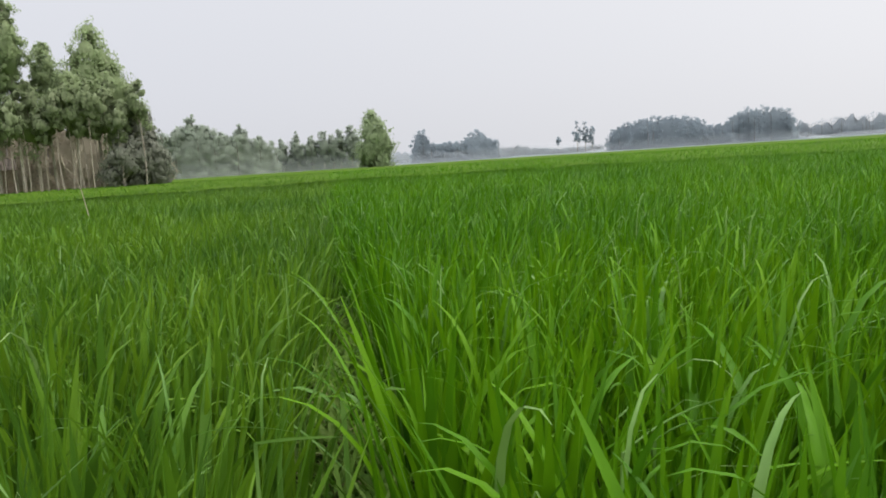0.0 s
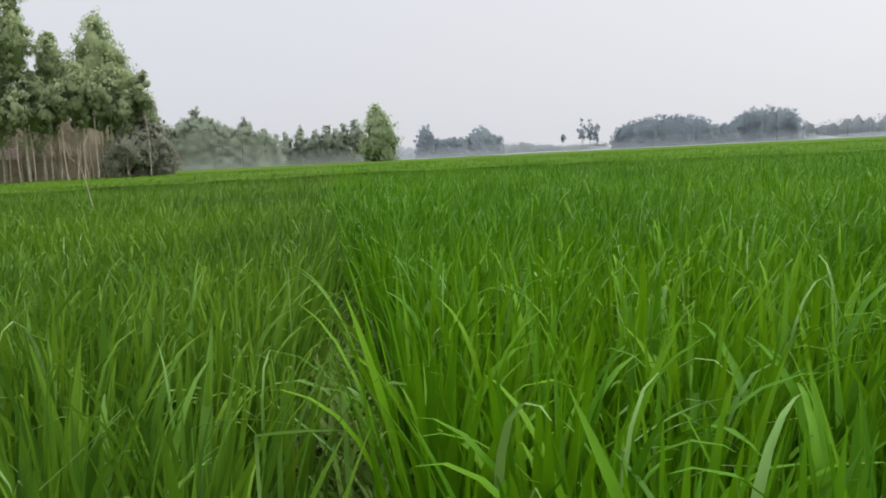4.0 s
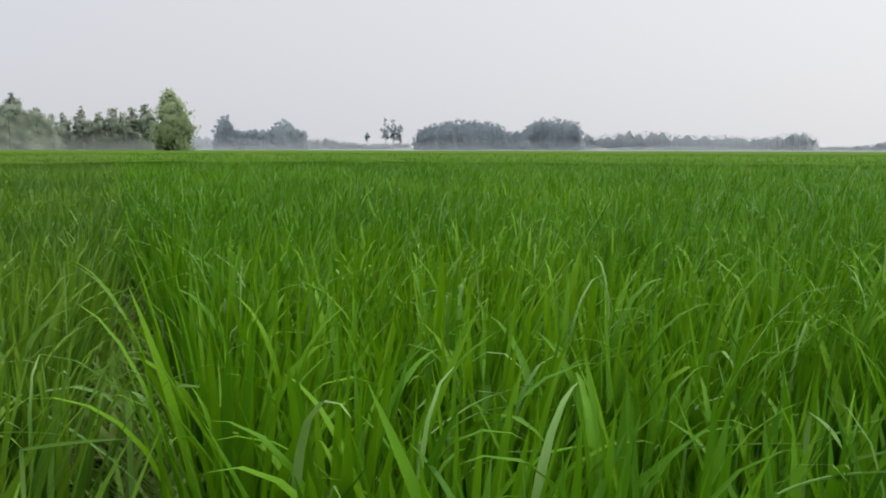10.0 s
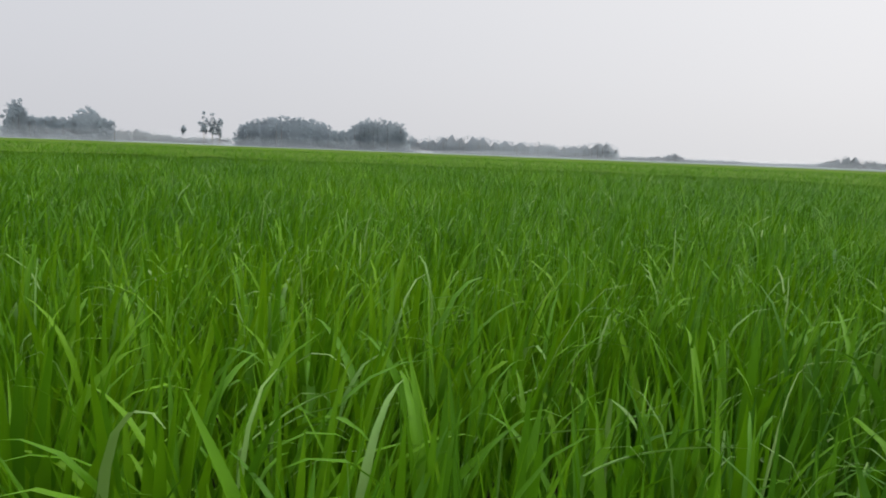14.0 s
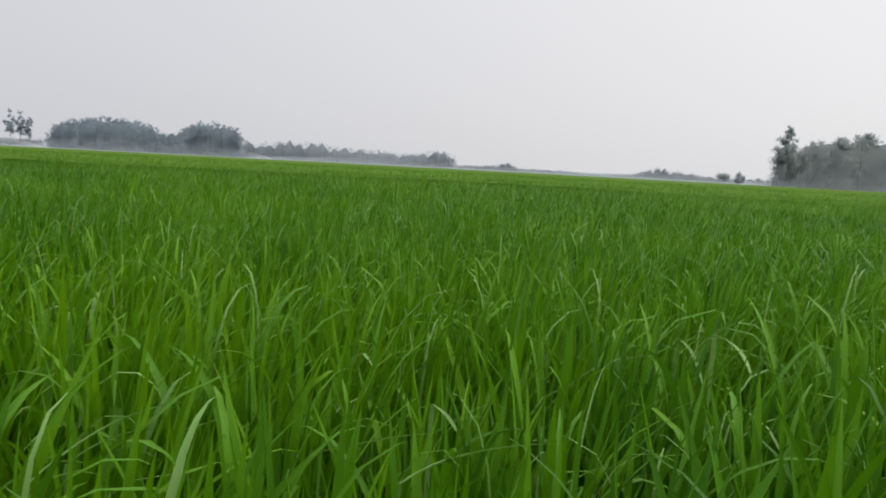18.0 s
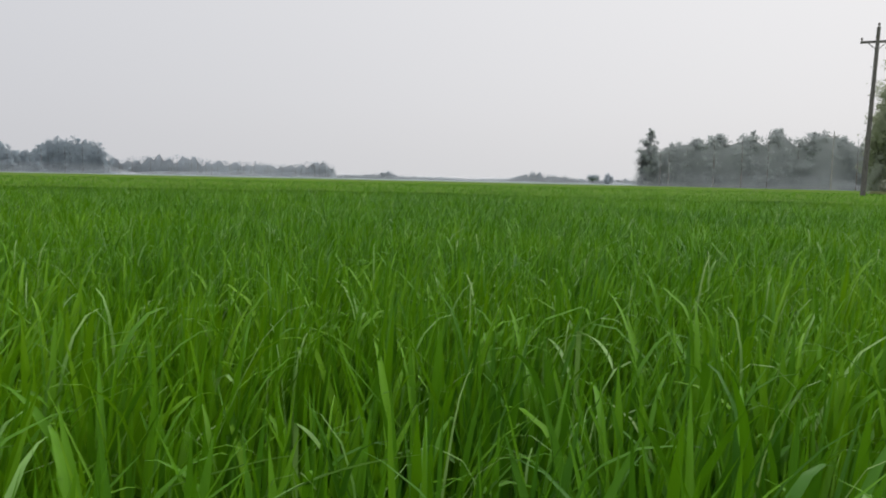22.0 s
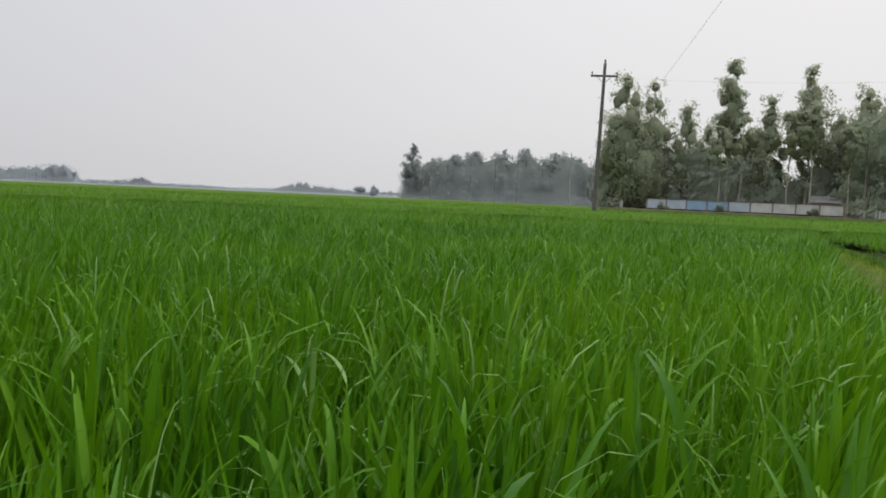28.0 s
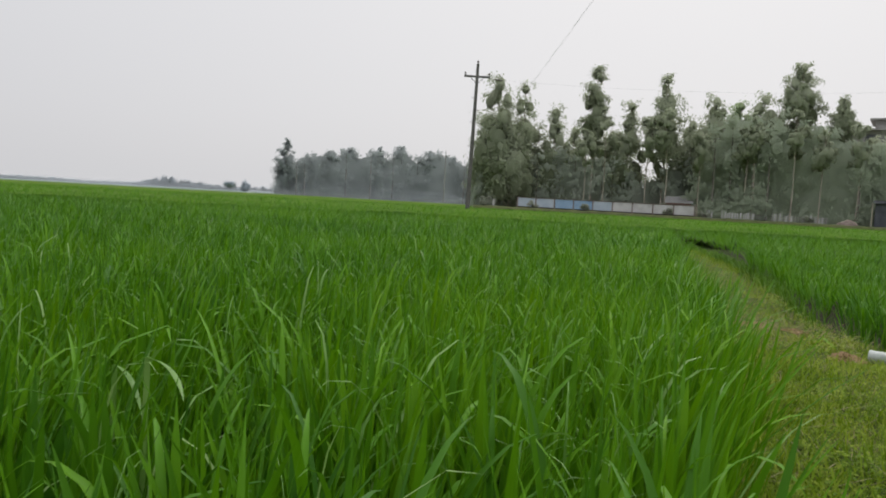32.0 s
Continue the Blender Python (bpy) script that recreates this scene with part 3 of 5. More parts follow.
# ---- ground ----
def disc(radius_steps, az_steps, z, name, mat, rough=0.0, seed=0):
    rng = np.random.default_rng(seed)
    a = np.linspace(0, 2 * np.pi, az_steps, endpoint=False)
    rr = np.array(radius_steps)
    v = np.stack([np.outer(rr, np.cos(a)), np.outer(rr, np.sin(a)), z + rough * rng.standard_normal((len(rr), az_steps))], -1)
    q = []
    for i in range(len(rr) - 1):
        for k in range(az_steps):
            k2 = (k + 1) % az_steps
            q.append((i * az_steps + k, (i + 1) * az_steps + k, (i + 1) * az_steps + k2, i * az_steps + k2))
    return quad_mesh(name, v, q, mat)


ground = tagged(new("ground", disc([0.0, 1, 3, 8, 20, 60, 150, 400, 1000, 4500], 64, 0.0, "ground", MUD)),
                "dark wet mud of flooded paddy fields", "ground", kind="structure")

# closed crop beyond the single leaves
canopy = tagged(new("rice_canopy", disc([24, 30, 36, 44, 52, 60, 68, 76, 84, 92, 100, 115, 130, 150, 175],
                                        180, 0.56, "rice_canopy", CANOPY, 0.02)),
                "even green sheet of distant rice crop", "rice crop", kind="stuff")

# pale ring of far ground, its colour standing in for a strip of mist
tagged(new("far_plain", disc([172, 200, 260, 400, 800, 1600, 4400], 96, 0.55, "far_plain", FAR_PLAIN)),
       "fields stretching to the horizon, mist imitated by their pale colour", "fields", kind="structure")

rice_plot("rice_plot_left", "upright dull green young rice in the plot by the furrow", 0, RICE_DULL, 3)
rice_plot("rice_plot_main", "dense upright bright green young rice plants", 1, RICE, 4)
# scattered bent leaves whose pale colour stands in for glints
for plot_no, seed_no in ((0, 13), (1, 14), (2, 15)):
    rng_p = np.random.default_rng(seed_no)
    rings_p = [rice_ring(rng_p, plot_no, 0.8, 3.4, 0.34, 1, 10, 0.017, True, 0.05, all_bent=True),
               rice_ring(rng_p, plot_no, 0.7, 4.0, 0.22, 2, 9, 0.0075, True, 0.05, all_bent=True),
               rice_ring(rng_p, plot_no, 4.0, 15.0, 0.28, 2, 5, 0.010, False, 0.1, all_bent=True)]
    tagged(new("bent_leaf_tips", quad_mesh("bent_leaf_tips", *stack(rings_p), RICE_PALE)), "bent rice leaf tips, glints imitated by a paler leaf colour", "rice leaves", kind="stuff")
rice_plot("rice_plot_beyond", "dense green rice beyond the grassy bund", 2, RICE, 5)

# ---- the grassy bund ----
def bund_mesh():
    us = np.linspace(-26, 24, 201)
    rng = np.random.default_rng(8)
    v, q = [], []
    for i, u in enumerate(us):
        l = np.interp(u, LEFT_U, LEFT_V) - 0.10
        r = np.interp(u, RIGHT_U, RIGHT_V) + 0.02
        for f, z in ((0, 0.0), (0.14, 0.085), (0.32, 0.12), (0.5, 0.125), (0.68, 0.12), (0.86, 0.09), (1, 0.0)):
            x, y = bund_xy(u + rng.uniform(-0.04, 0.04), l + (r - l) * f)
            v.append((x, y, z + rng.uniform(-0.012, 0.012) if 0 < f < 1 else -0.02))
        if i:
            for k in range(6):
                q.append(((i - 1) * 7 + k, i * 7 + k, i * 7 + k + 1, (i - 1) * 7 + k + 1))
    return quad_mesh("bund", v, q, BUND_SOIL)


tagged(new("bund", bund_mesh()), "low earth bund covered with short grass", "field bund", kind="structure")


def bund_grass():
    rng = np.random.default_rng(9)
    n = 58000
    pick = rng.uniform(0, 1, n)
    u = np.where(pick < 0.52, rng.uniform(1.6, 6, n), np.where(pick < 0.86, rng.uniform(6, 22, n), 1.6 - 16 * rng.uniform(0, 1, n) ** 2.2))
    l = np.interp(u, LEFT_U, LEFT_V) - 0.05
    r = np.interp(u, RIGHT_U, RIGHT_V) + 0.03
    v = l + (r - l) * rng.uniform(0, 1, n)
    x, y = bund_xy(u, v)
    bare = np.hypot((u - 5.22) / 0.16, (v - 1.04) / 0.17) < rng.uniform(0.5, 1.2, n)
    bare |= np.hypot((u - 6.33) / 0.30, (v - 0.7) / 0.2) < rng.uniform(0.3, 1.3, n)
    bare |= rng.uniform(0, 1, n) < np.array([0.5 + 0.9 * noise.noise((a * 1.7, b * 1.7, 0)) for a, b in zip(x, y)]) - 0.25
    x, y = x[~bare], y[~bare]
    n = len(x)
    base = np.stack([x, y, np.full(n, 0.10)], 1)
    return blades(rng, base, rng.uniform(0.03, 0.10, n) * np.where(u[~bare] < 5.0, 1.5, 1.0), rng.uniform(0, 6.28, n), rng.uniform(0.2, 1.2, n),
                  rng.uniform(0.2, 1.2, n), rng.uniform(0.004, 0.009, n), 2, False)


tagged(new("bund_grass", quad_mesh("bund_grass", *bund_grass(), BUND_GRASS)), "short yellowish green grass on the bund", "grass", kind="stuff")


# ---- furrow between the plots ----
def furrow_weeds(mat_seed, n, lmin, lmax, wmin, wmax):
    rng = np.random.default_rng(mat_seed)
    a = radians(7.4)
    gu = rng.uniform(0.9, 3.9, n)
    gv = rng.normal(0, 0.08, n)
    x = -gu * math.sin(a) - gv * math.cos(a)
    y = gu * math.cos(a) - gv * math.sin(a)
    base = np.stack([x, y, rng.uniform(0.0, 0.14, n)], 1)
    return blades(rng, base, rng.uniform(lmin, lmax, n), rng.uniform(0, 6.28, n), rng.uniform(0.5, 1.3, n), rng.uniform(0.3, 1.4, n),
                  rng.uniform(wmin, wmax, n), 4, False)


tagged(new("furrow_weeds", quad_mesh("furrow_weeds", *furrow_weeds(31, 1900, 0.12, 0.38, 0.007, 0.018), WEED)),
       "tangled pale green weeds in the furrow", "weeds", kind="stuff")
tagged(new("furrow_litter", quad_mesh("furrow_litter", *furrow_weeds(32, 220, 0.08, 0.25, 0.003, 0.007), STRAW)),
       "dry straw litter on the furrow floor", "litter", kind="stuff")


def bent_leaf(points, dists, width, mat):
    """One large leaf arched through three points, placed by azimuth and elevation from the camera at chosen distances.
    """
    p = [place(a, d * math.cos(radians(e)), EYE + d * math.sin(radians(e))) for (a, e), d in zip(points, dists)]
    ctrl = p[1] * 2 - (p[0] + p[2]) * 0.5
    n = 12
    bm = bmesh.new()
    rows = []
    for i in range(n + 1):
        f = i / n
        c = p[0] * (1 - f) ** 2 + ctrl * 2 * f * (1 - f) + p[2] * f * f
        t = ((ctrl - p[0]) * (1 - f) + (p[2] - ctrl) * f).normalized()
        side = t.cross(Vector((0, 0, 1)))
        side = (side.normalized() + Vector((0, 0, 0.5))).normalized()
        w = width * 0.5 * np.interp(f, (0, 0.3, 0.7, 1), (0.7, 1, 0.75, 0.04))
        nor = side.cross(t).normalized()
        rows.append([bm.verts.new(c - side * w), bm.verts.new(c - nor * w * 0.3), bm.verts.new(c + side * w)])
        if i:
            for k in (0, 1):
                bm.faces.new((rows[i - 1][k], rows[i - 1][k + 1], rows[i][k + 1], rows[i][k]))
    # the stem that carries it, down to the mud
    foot = Vector((p[0].x, p[0].y, 0.0)) + (p[0] - p[2]) * 0.15
    foot.z = 0.0
    stem = []
    for i in range(5):
        f = i / 4
        c = foot.lerp(p[0], f)
        d = Vector((p[2].y - p[0].y, p[0].x - p[2].x, 0)).normalized() * width * 0.3
        stem.append([bm.verts.new(c - d), bm.verts.new(c + d)])
        if i:
            bm.faces.new((stem[i - 1][0], stem[i - 1][1], stem[i][1], stem[i][0]))
    me = bpy.data.meshes.new("rice_leaf")
    bm.to_mesh(me)
    bm.free()
    for f in me.polygons:
        f.use_smooth = True
    me.materials.append(mat)
    return tagged(new("rice_leaf", me), "long arching pale green rice leaf bent over", "rice leaf", "bent rice leaves")


# bearings fit the camera's view; distances chosen to keep the leaves unhidden
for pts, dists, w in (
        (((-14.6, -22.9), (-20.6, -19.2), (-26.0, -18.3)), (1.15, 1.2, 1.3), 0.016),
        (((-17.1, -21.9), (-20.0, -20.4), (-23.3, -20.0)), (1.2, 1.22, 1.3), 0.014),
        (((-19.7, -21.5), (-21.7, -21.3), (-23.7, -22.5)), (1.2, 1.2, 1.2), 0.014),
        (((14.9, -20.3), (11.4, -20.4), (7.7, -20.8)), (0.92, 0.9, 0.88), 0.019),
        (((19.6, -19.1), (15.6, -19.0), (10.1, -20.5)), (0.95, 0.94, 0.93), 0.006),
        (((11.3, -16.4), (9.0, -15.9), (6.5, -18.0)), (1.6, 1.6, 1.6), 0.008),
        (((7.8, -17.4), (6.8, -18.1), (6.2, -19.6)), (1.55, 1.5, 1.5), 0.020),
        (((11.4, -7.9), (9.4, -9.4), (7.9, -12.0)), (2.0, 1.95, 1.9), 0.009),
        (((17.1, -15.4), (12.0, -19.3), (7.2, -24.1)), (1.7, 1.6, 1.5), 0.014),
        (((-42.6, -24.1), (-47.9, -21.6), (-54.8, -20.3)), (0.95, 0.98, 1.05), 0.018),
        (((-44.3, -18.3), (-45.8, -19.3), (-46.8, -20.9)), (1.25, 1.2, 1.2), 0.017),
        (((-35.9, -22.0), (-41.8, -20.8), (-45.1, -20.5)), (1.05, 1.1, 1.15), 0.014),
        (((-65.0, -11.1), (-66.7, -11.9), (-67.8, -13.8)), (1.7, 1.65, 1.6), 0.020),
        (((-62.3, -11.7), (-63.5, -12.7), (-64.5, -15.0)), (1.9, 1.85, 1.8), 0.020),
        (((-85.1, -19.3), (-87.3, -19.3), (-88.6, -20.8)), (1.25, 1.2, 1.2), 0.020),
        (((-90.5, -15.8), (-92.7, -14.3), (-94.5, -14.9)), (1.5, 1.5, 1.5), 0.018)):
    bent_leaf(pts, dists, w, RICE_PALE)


def dry_stalk():
    at = place(24.8, 10.0)
    root = thing("dry_stalk", at, "forked dry bare stalk standing up out of the rice", "dead branch")

    def p(az, e, d=10.0):
        return place(az, d, EYE + d * math.tan(radians(e))) - at
    main = [Vector((0, 0, 0)), p(24.7, -2.6), p(24.8, -1.9), p(25.0, -0.6), p(25.3, 0.6)]
    part("stem", tube(main, [0.0065, 0.006, 0.0055, 0.005, 0.0045], 7), TWIG, root)
    part("twig", tube([p(25.3, 0.6), p(25.9, 1.2), p(26.1, 2.4)], [0.0045, 0.004, 0.002], 6), TWIG, root)
    part("twig", tube([p(25.3, 0.6), p(25.15, 1.4), p(25.1, 2.4)], [0.005, 0.0045, 0.003], 6), TWIG, root)
    part("twig", tube([p(25.15, 1.4), p(24.9, 1.9), p(24.45, 2.9), p(24.6, 3.4)], [0.004, 0.004, 0.003, 0.002], 6), TWIG, root)


dry_stalk()

# ---- gum grove and hut beside the paddy ----
gum_label = "tall slender gum tree with pale trunk and patchy crown"
for az, d, el_, w, shape, cf, leaf in (
        (28.4, 64, 12.2, 3.2, "gum", 0.52, LEAF_NEAR), (23.4, 66, 10.9, 5.4, "gum", 0.46, LEAF_NEAR),
        (26.4, 67, 9.6, 3.0, "gum", 0.55, LEAF_NEAR), (29.9, 66, 9.7, 3.8, "gum", 0.5, LEAF_NEAR),
        (31.8, 65, 10.0, 4.2, "gum", 0.4, LEAF_NEAR), (34.0, 66, 10.8, 4.4, "gum", 0.4, LEAF_NEAR),
        (25.0, 64, 8.0, 4.2, "gum", 0.52, LEAF_NEAR), (22.3, 65, 8.6, 4.6, "gum", 0.42, LEAF_NEAR),
        (27.4, 65, 6.6, 4.4, "round", 0.54, LEAF_NEAR), (30.8, 63, 6.2, 4.2, "round", 0.52, LEAF_NEAR),
        (21.4, 66, 7.2, 4.4, "cone", 0.15, LEAF_NEAR), (20.4, 67, 5.6, 4.0, "cone", 0.03, LEAF_DARK), (21.2, 64, 5.4, 3.6, "cone", 0.03, LEAF_DARK), (22.2, 62.5, 4.8, 3.2, "cone", 0.05, LEAF_DARK), (20.0, 64, 3.6, 2.6, "round", 0.03, LEAF_DARK),
        (36.0, 66, 9.0, 4.6, "gum", 0.3, LEAF_NEAR)):
    tree("gum_tree", gum_label, az, d, el_, w, shape, cf, leaf, group="gum trees beside the paddy", seed=1)
for i, az in enumerate((33.6, 32.8, 31.4, 30.7, 29.6, 28.9, 28.1, 27.5, 27.0, 26.5, 26.0, 25.5, 25.1, 24.7, 24.4, 24.1, 23.8, 23.4, 23.1, 22.6, 22.2, 21.8, 21.3, 20.7)):
    tree("gum_sapling", "young gum tree with a thin straight pale trunk", az, 62 + (i * 7 % 5) * 0.5, 5.2 + (i * 5 % 4) * 0.6, 2.2, "gum", 0.64, LEAF_SAPLING,
         size=0.16, dense=0.8, clumps=24, group="gum saplings beside the paddy", seed=40, lean=0.025 * ((i * 5) % 7 - 3) / 3, trunk=0.0052, bark=BARK_MID)
woodland("undergrowth", "dark shrubs and saplings between the gum trees", 78, [(19.4, 2.2), (22, 4.0), (26, 4.5), (30, 4.6), (39, 4.5)],
         LEAF_BROWN, 0.18, 4, dense=1.6, seed=2)


def hut():
    at = place(30.4, 69)
    root = thing("hut", at, "small brown bamboo hut with a rusty tin roof among the trees", "hut")
    root.matrix_world = Matrix.Translation(at) @ Matrix.Rotation(radians(30.4), 4, "Z")
    w, dp, h = 1.65, 1.3, 2.5
    part("wall", box(bmesh.new(), -w, -0.95, -dp - 0.04, -dp + 0.04, 0, h), BAMBOO, root)
    part("wall", box(bmesh.new(), -0.45, w, -dp - 0.04, -dp + 0.04, 0, h), BAMBOO, root)
    part("wall", box(bmesh.new(), -0.95, -0.45, -dp - 0.04, -dp + 0.04, 1.75, h), BAMBOO, root)
    part("wall", box(bmesh.new(), -w, w, dp - 0.04, dp + 0.04, 0, h), BAMBOO, root)
    for x in (-w, w):
        part("wall", box(bmesh.new(), x - 0.04, x + 0.04, -dp + 0.045, dp - 0.045, 0, h), BAMBOO, root)
    part("door", box(bmesh.new(), -0.94, -0.46, -dp - 0.01, -dp + 0.02, 0, 1.74), BARK_DARK, root, "dark wooden door")
    for sgn in (-1, 1):
        bm = bmesh.new()
        n = 30
        top, low = [], []
        for i in range(n + 1):
            x = -w - 0.3 + (2 * w + 0.6) * i / n
            dz = 0.025 * (i % 2)
            top.append(bm.verts.new((x, 0, h + 0.85 + dz)))
            low.append(bm.verts.new((x, sgn * (dp + 0.4), h - 0.12 + dz)))
            if i:
                bm.faces.new((top[i - 1], low[i - 1], low[i], top[i]))
        bmesh.ops.solidify(bm, geom=bm.faces[:], thickness=0.015)
        part("roof", bm, HUT_ROOF, root, "corrugated rusty brown tin roof slope")
    for x in (-w - 0.2, -0.3, 0.8, w + 0.2):
        part("post", tube([(x, -dp - 0.3, 0), (x, -dp - 0.3, h)], [0.045, 0.04], 7), BARK_PALE, root)


hut()

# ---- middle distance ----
# the haze on these trees lies in their leaf colours
woodland("far_grove", "grove behind the field in haze-toned grey green leaves", 172,
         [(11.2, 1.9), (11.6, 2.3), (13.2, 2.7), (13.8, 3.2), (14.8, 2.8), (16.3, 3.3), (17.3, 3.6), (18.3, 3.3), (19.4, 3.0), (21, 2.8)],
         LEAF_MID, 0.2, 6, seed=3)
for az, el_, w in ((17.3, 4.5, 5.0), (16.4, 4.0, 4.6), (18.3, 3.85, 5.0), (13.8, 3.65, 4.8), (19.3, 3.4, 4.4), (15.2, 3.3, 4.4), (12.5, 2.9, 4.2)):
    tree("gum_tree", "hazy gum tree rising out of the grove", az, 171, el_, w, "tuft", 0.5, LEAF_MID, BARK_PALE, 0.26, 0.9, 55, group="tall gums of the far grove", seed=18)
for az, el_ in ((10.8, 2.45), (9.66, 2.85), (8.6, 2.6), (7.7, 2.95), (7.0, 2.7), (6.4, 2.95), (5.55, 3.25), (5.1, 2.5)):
    tree("gum_tree", "distant slender gum tree with haze-toned leaves", az, 180, el_, 4.4, "gum", 0.26, LEAF_MID, BARK_PALE, 0.26, 0.9, 70, group="distant gum row", seed=4)
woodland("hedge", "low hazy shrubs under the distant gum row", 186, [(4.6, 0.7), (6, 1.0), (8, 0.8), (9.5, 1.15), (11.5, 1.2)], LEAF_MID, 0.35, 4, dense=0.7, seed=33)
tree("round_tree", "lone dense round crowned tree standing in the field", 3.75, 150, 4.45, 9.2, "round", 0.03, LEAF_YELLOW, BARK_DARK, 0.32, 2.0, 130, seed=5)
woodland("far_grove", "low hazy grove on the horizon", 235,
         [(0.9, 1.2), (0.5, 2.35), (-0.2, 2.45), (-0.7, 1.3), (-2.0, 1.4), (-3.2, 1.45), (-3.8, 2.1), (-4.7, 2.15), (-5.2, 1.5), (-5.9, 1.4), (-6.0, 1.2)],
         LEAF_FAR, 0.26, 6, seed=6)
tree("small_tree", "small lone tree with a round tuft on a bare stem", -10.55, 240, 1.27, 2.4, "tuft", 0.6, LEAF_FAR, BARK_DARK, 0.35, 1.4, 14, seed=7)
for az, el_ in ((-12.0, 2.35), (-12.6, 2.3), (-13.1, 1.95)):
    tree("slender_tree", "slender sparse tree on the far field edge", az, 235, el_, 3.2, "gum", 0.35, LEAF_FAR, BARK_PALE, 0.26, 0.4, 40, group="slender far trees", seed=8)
woodland("far_wood", "wood across the fields in haze-toned blue grey leaves", 280,
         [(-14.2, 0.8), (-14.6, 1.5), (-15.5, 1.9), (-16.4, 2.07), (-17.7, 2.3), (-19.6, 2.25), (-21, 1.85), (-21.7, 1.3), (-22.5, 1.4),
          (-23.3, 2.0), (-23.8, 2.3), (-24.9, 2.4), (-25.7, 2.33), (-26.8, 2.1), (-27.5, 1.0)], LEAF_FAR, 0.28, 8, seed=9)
woodland("far_ridge", "tree line on the horizon in pale haze-toned leaves", 480,
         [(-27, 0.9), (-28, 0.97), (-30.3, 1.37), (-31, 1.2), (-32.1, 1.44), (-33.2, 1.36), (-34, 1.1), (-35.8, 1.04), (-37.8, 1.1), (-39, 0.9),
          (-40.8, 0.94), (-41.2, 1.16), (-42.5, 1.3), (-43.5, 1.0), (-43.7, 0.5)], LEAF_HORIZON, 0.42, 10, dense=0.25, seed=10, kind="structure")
woodland("far_ridge", "tree line on the horizon in pale haze-toned leaves", 520, [(22, 0.9), (10, 0.9), (2, 0.9), (-3, 0.6), (-7.6, 0.85), (-8.5, 0.7), (-10, 0.45), (-14, 0.5)], LEAF_HORIZON, 0.45, 10, dense=0.25, seed=11, kind="structure")
woodland("far_ridge", "low trees on the horizon in pale haze-toned leaves", 700, [(-43, 0.2), (-46.3, 0.3), (-46.9, 0.45), (-47.8, 0.6), (-48.6, 0.2), (-51.6, 0.22), (-54, 0.12), (-57, 0.2), (-58, 0.45), (-59, 0.85), (-60, 0.6), (-61.3, 0.5), (-63, 0.3), (-66, 0.35), (-68, 0.3)],
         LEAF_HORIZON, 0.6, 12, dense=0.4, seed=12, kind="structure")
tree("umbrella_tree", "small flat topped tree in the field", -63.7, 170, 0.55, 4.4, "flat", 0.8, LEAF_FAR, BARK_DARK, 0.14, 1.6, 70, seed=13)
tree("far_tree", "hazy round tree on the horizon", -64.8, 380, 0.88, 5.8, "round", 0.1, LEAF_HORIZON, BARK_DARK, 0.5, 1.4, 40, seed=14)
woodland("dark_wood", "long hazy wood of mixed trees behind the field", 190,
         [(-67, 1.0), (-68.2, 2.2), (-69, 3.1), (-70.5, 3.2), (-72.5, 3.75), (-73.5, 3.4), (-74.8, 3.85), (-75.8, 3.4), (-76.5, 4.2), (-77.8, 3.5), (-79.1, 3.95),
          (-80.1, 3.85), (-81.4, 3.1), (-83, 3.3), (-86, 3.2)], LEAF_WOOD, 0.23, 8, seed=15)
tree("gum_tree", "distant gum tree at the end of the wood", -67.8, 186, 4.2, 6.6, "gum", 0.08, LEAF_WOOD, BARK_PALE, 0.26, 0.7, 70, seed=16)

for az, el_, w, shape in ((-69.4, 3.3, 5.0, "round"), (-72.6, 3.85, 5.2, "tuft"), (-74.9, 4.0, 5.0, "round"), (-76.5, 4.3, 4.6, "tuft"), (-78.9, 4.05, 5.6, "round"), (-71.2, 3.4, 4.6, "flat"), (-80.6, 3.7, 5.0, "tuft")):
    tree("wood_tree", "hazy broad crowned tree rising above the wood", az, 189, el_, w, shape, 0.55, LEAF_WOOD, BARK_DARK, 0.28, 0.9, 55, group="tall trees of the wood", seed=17)


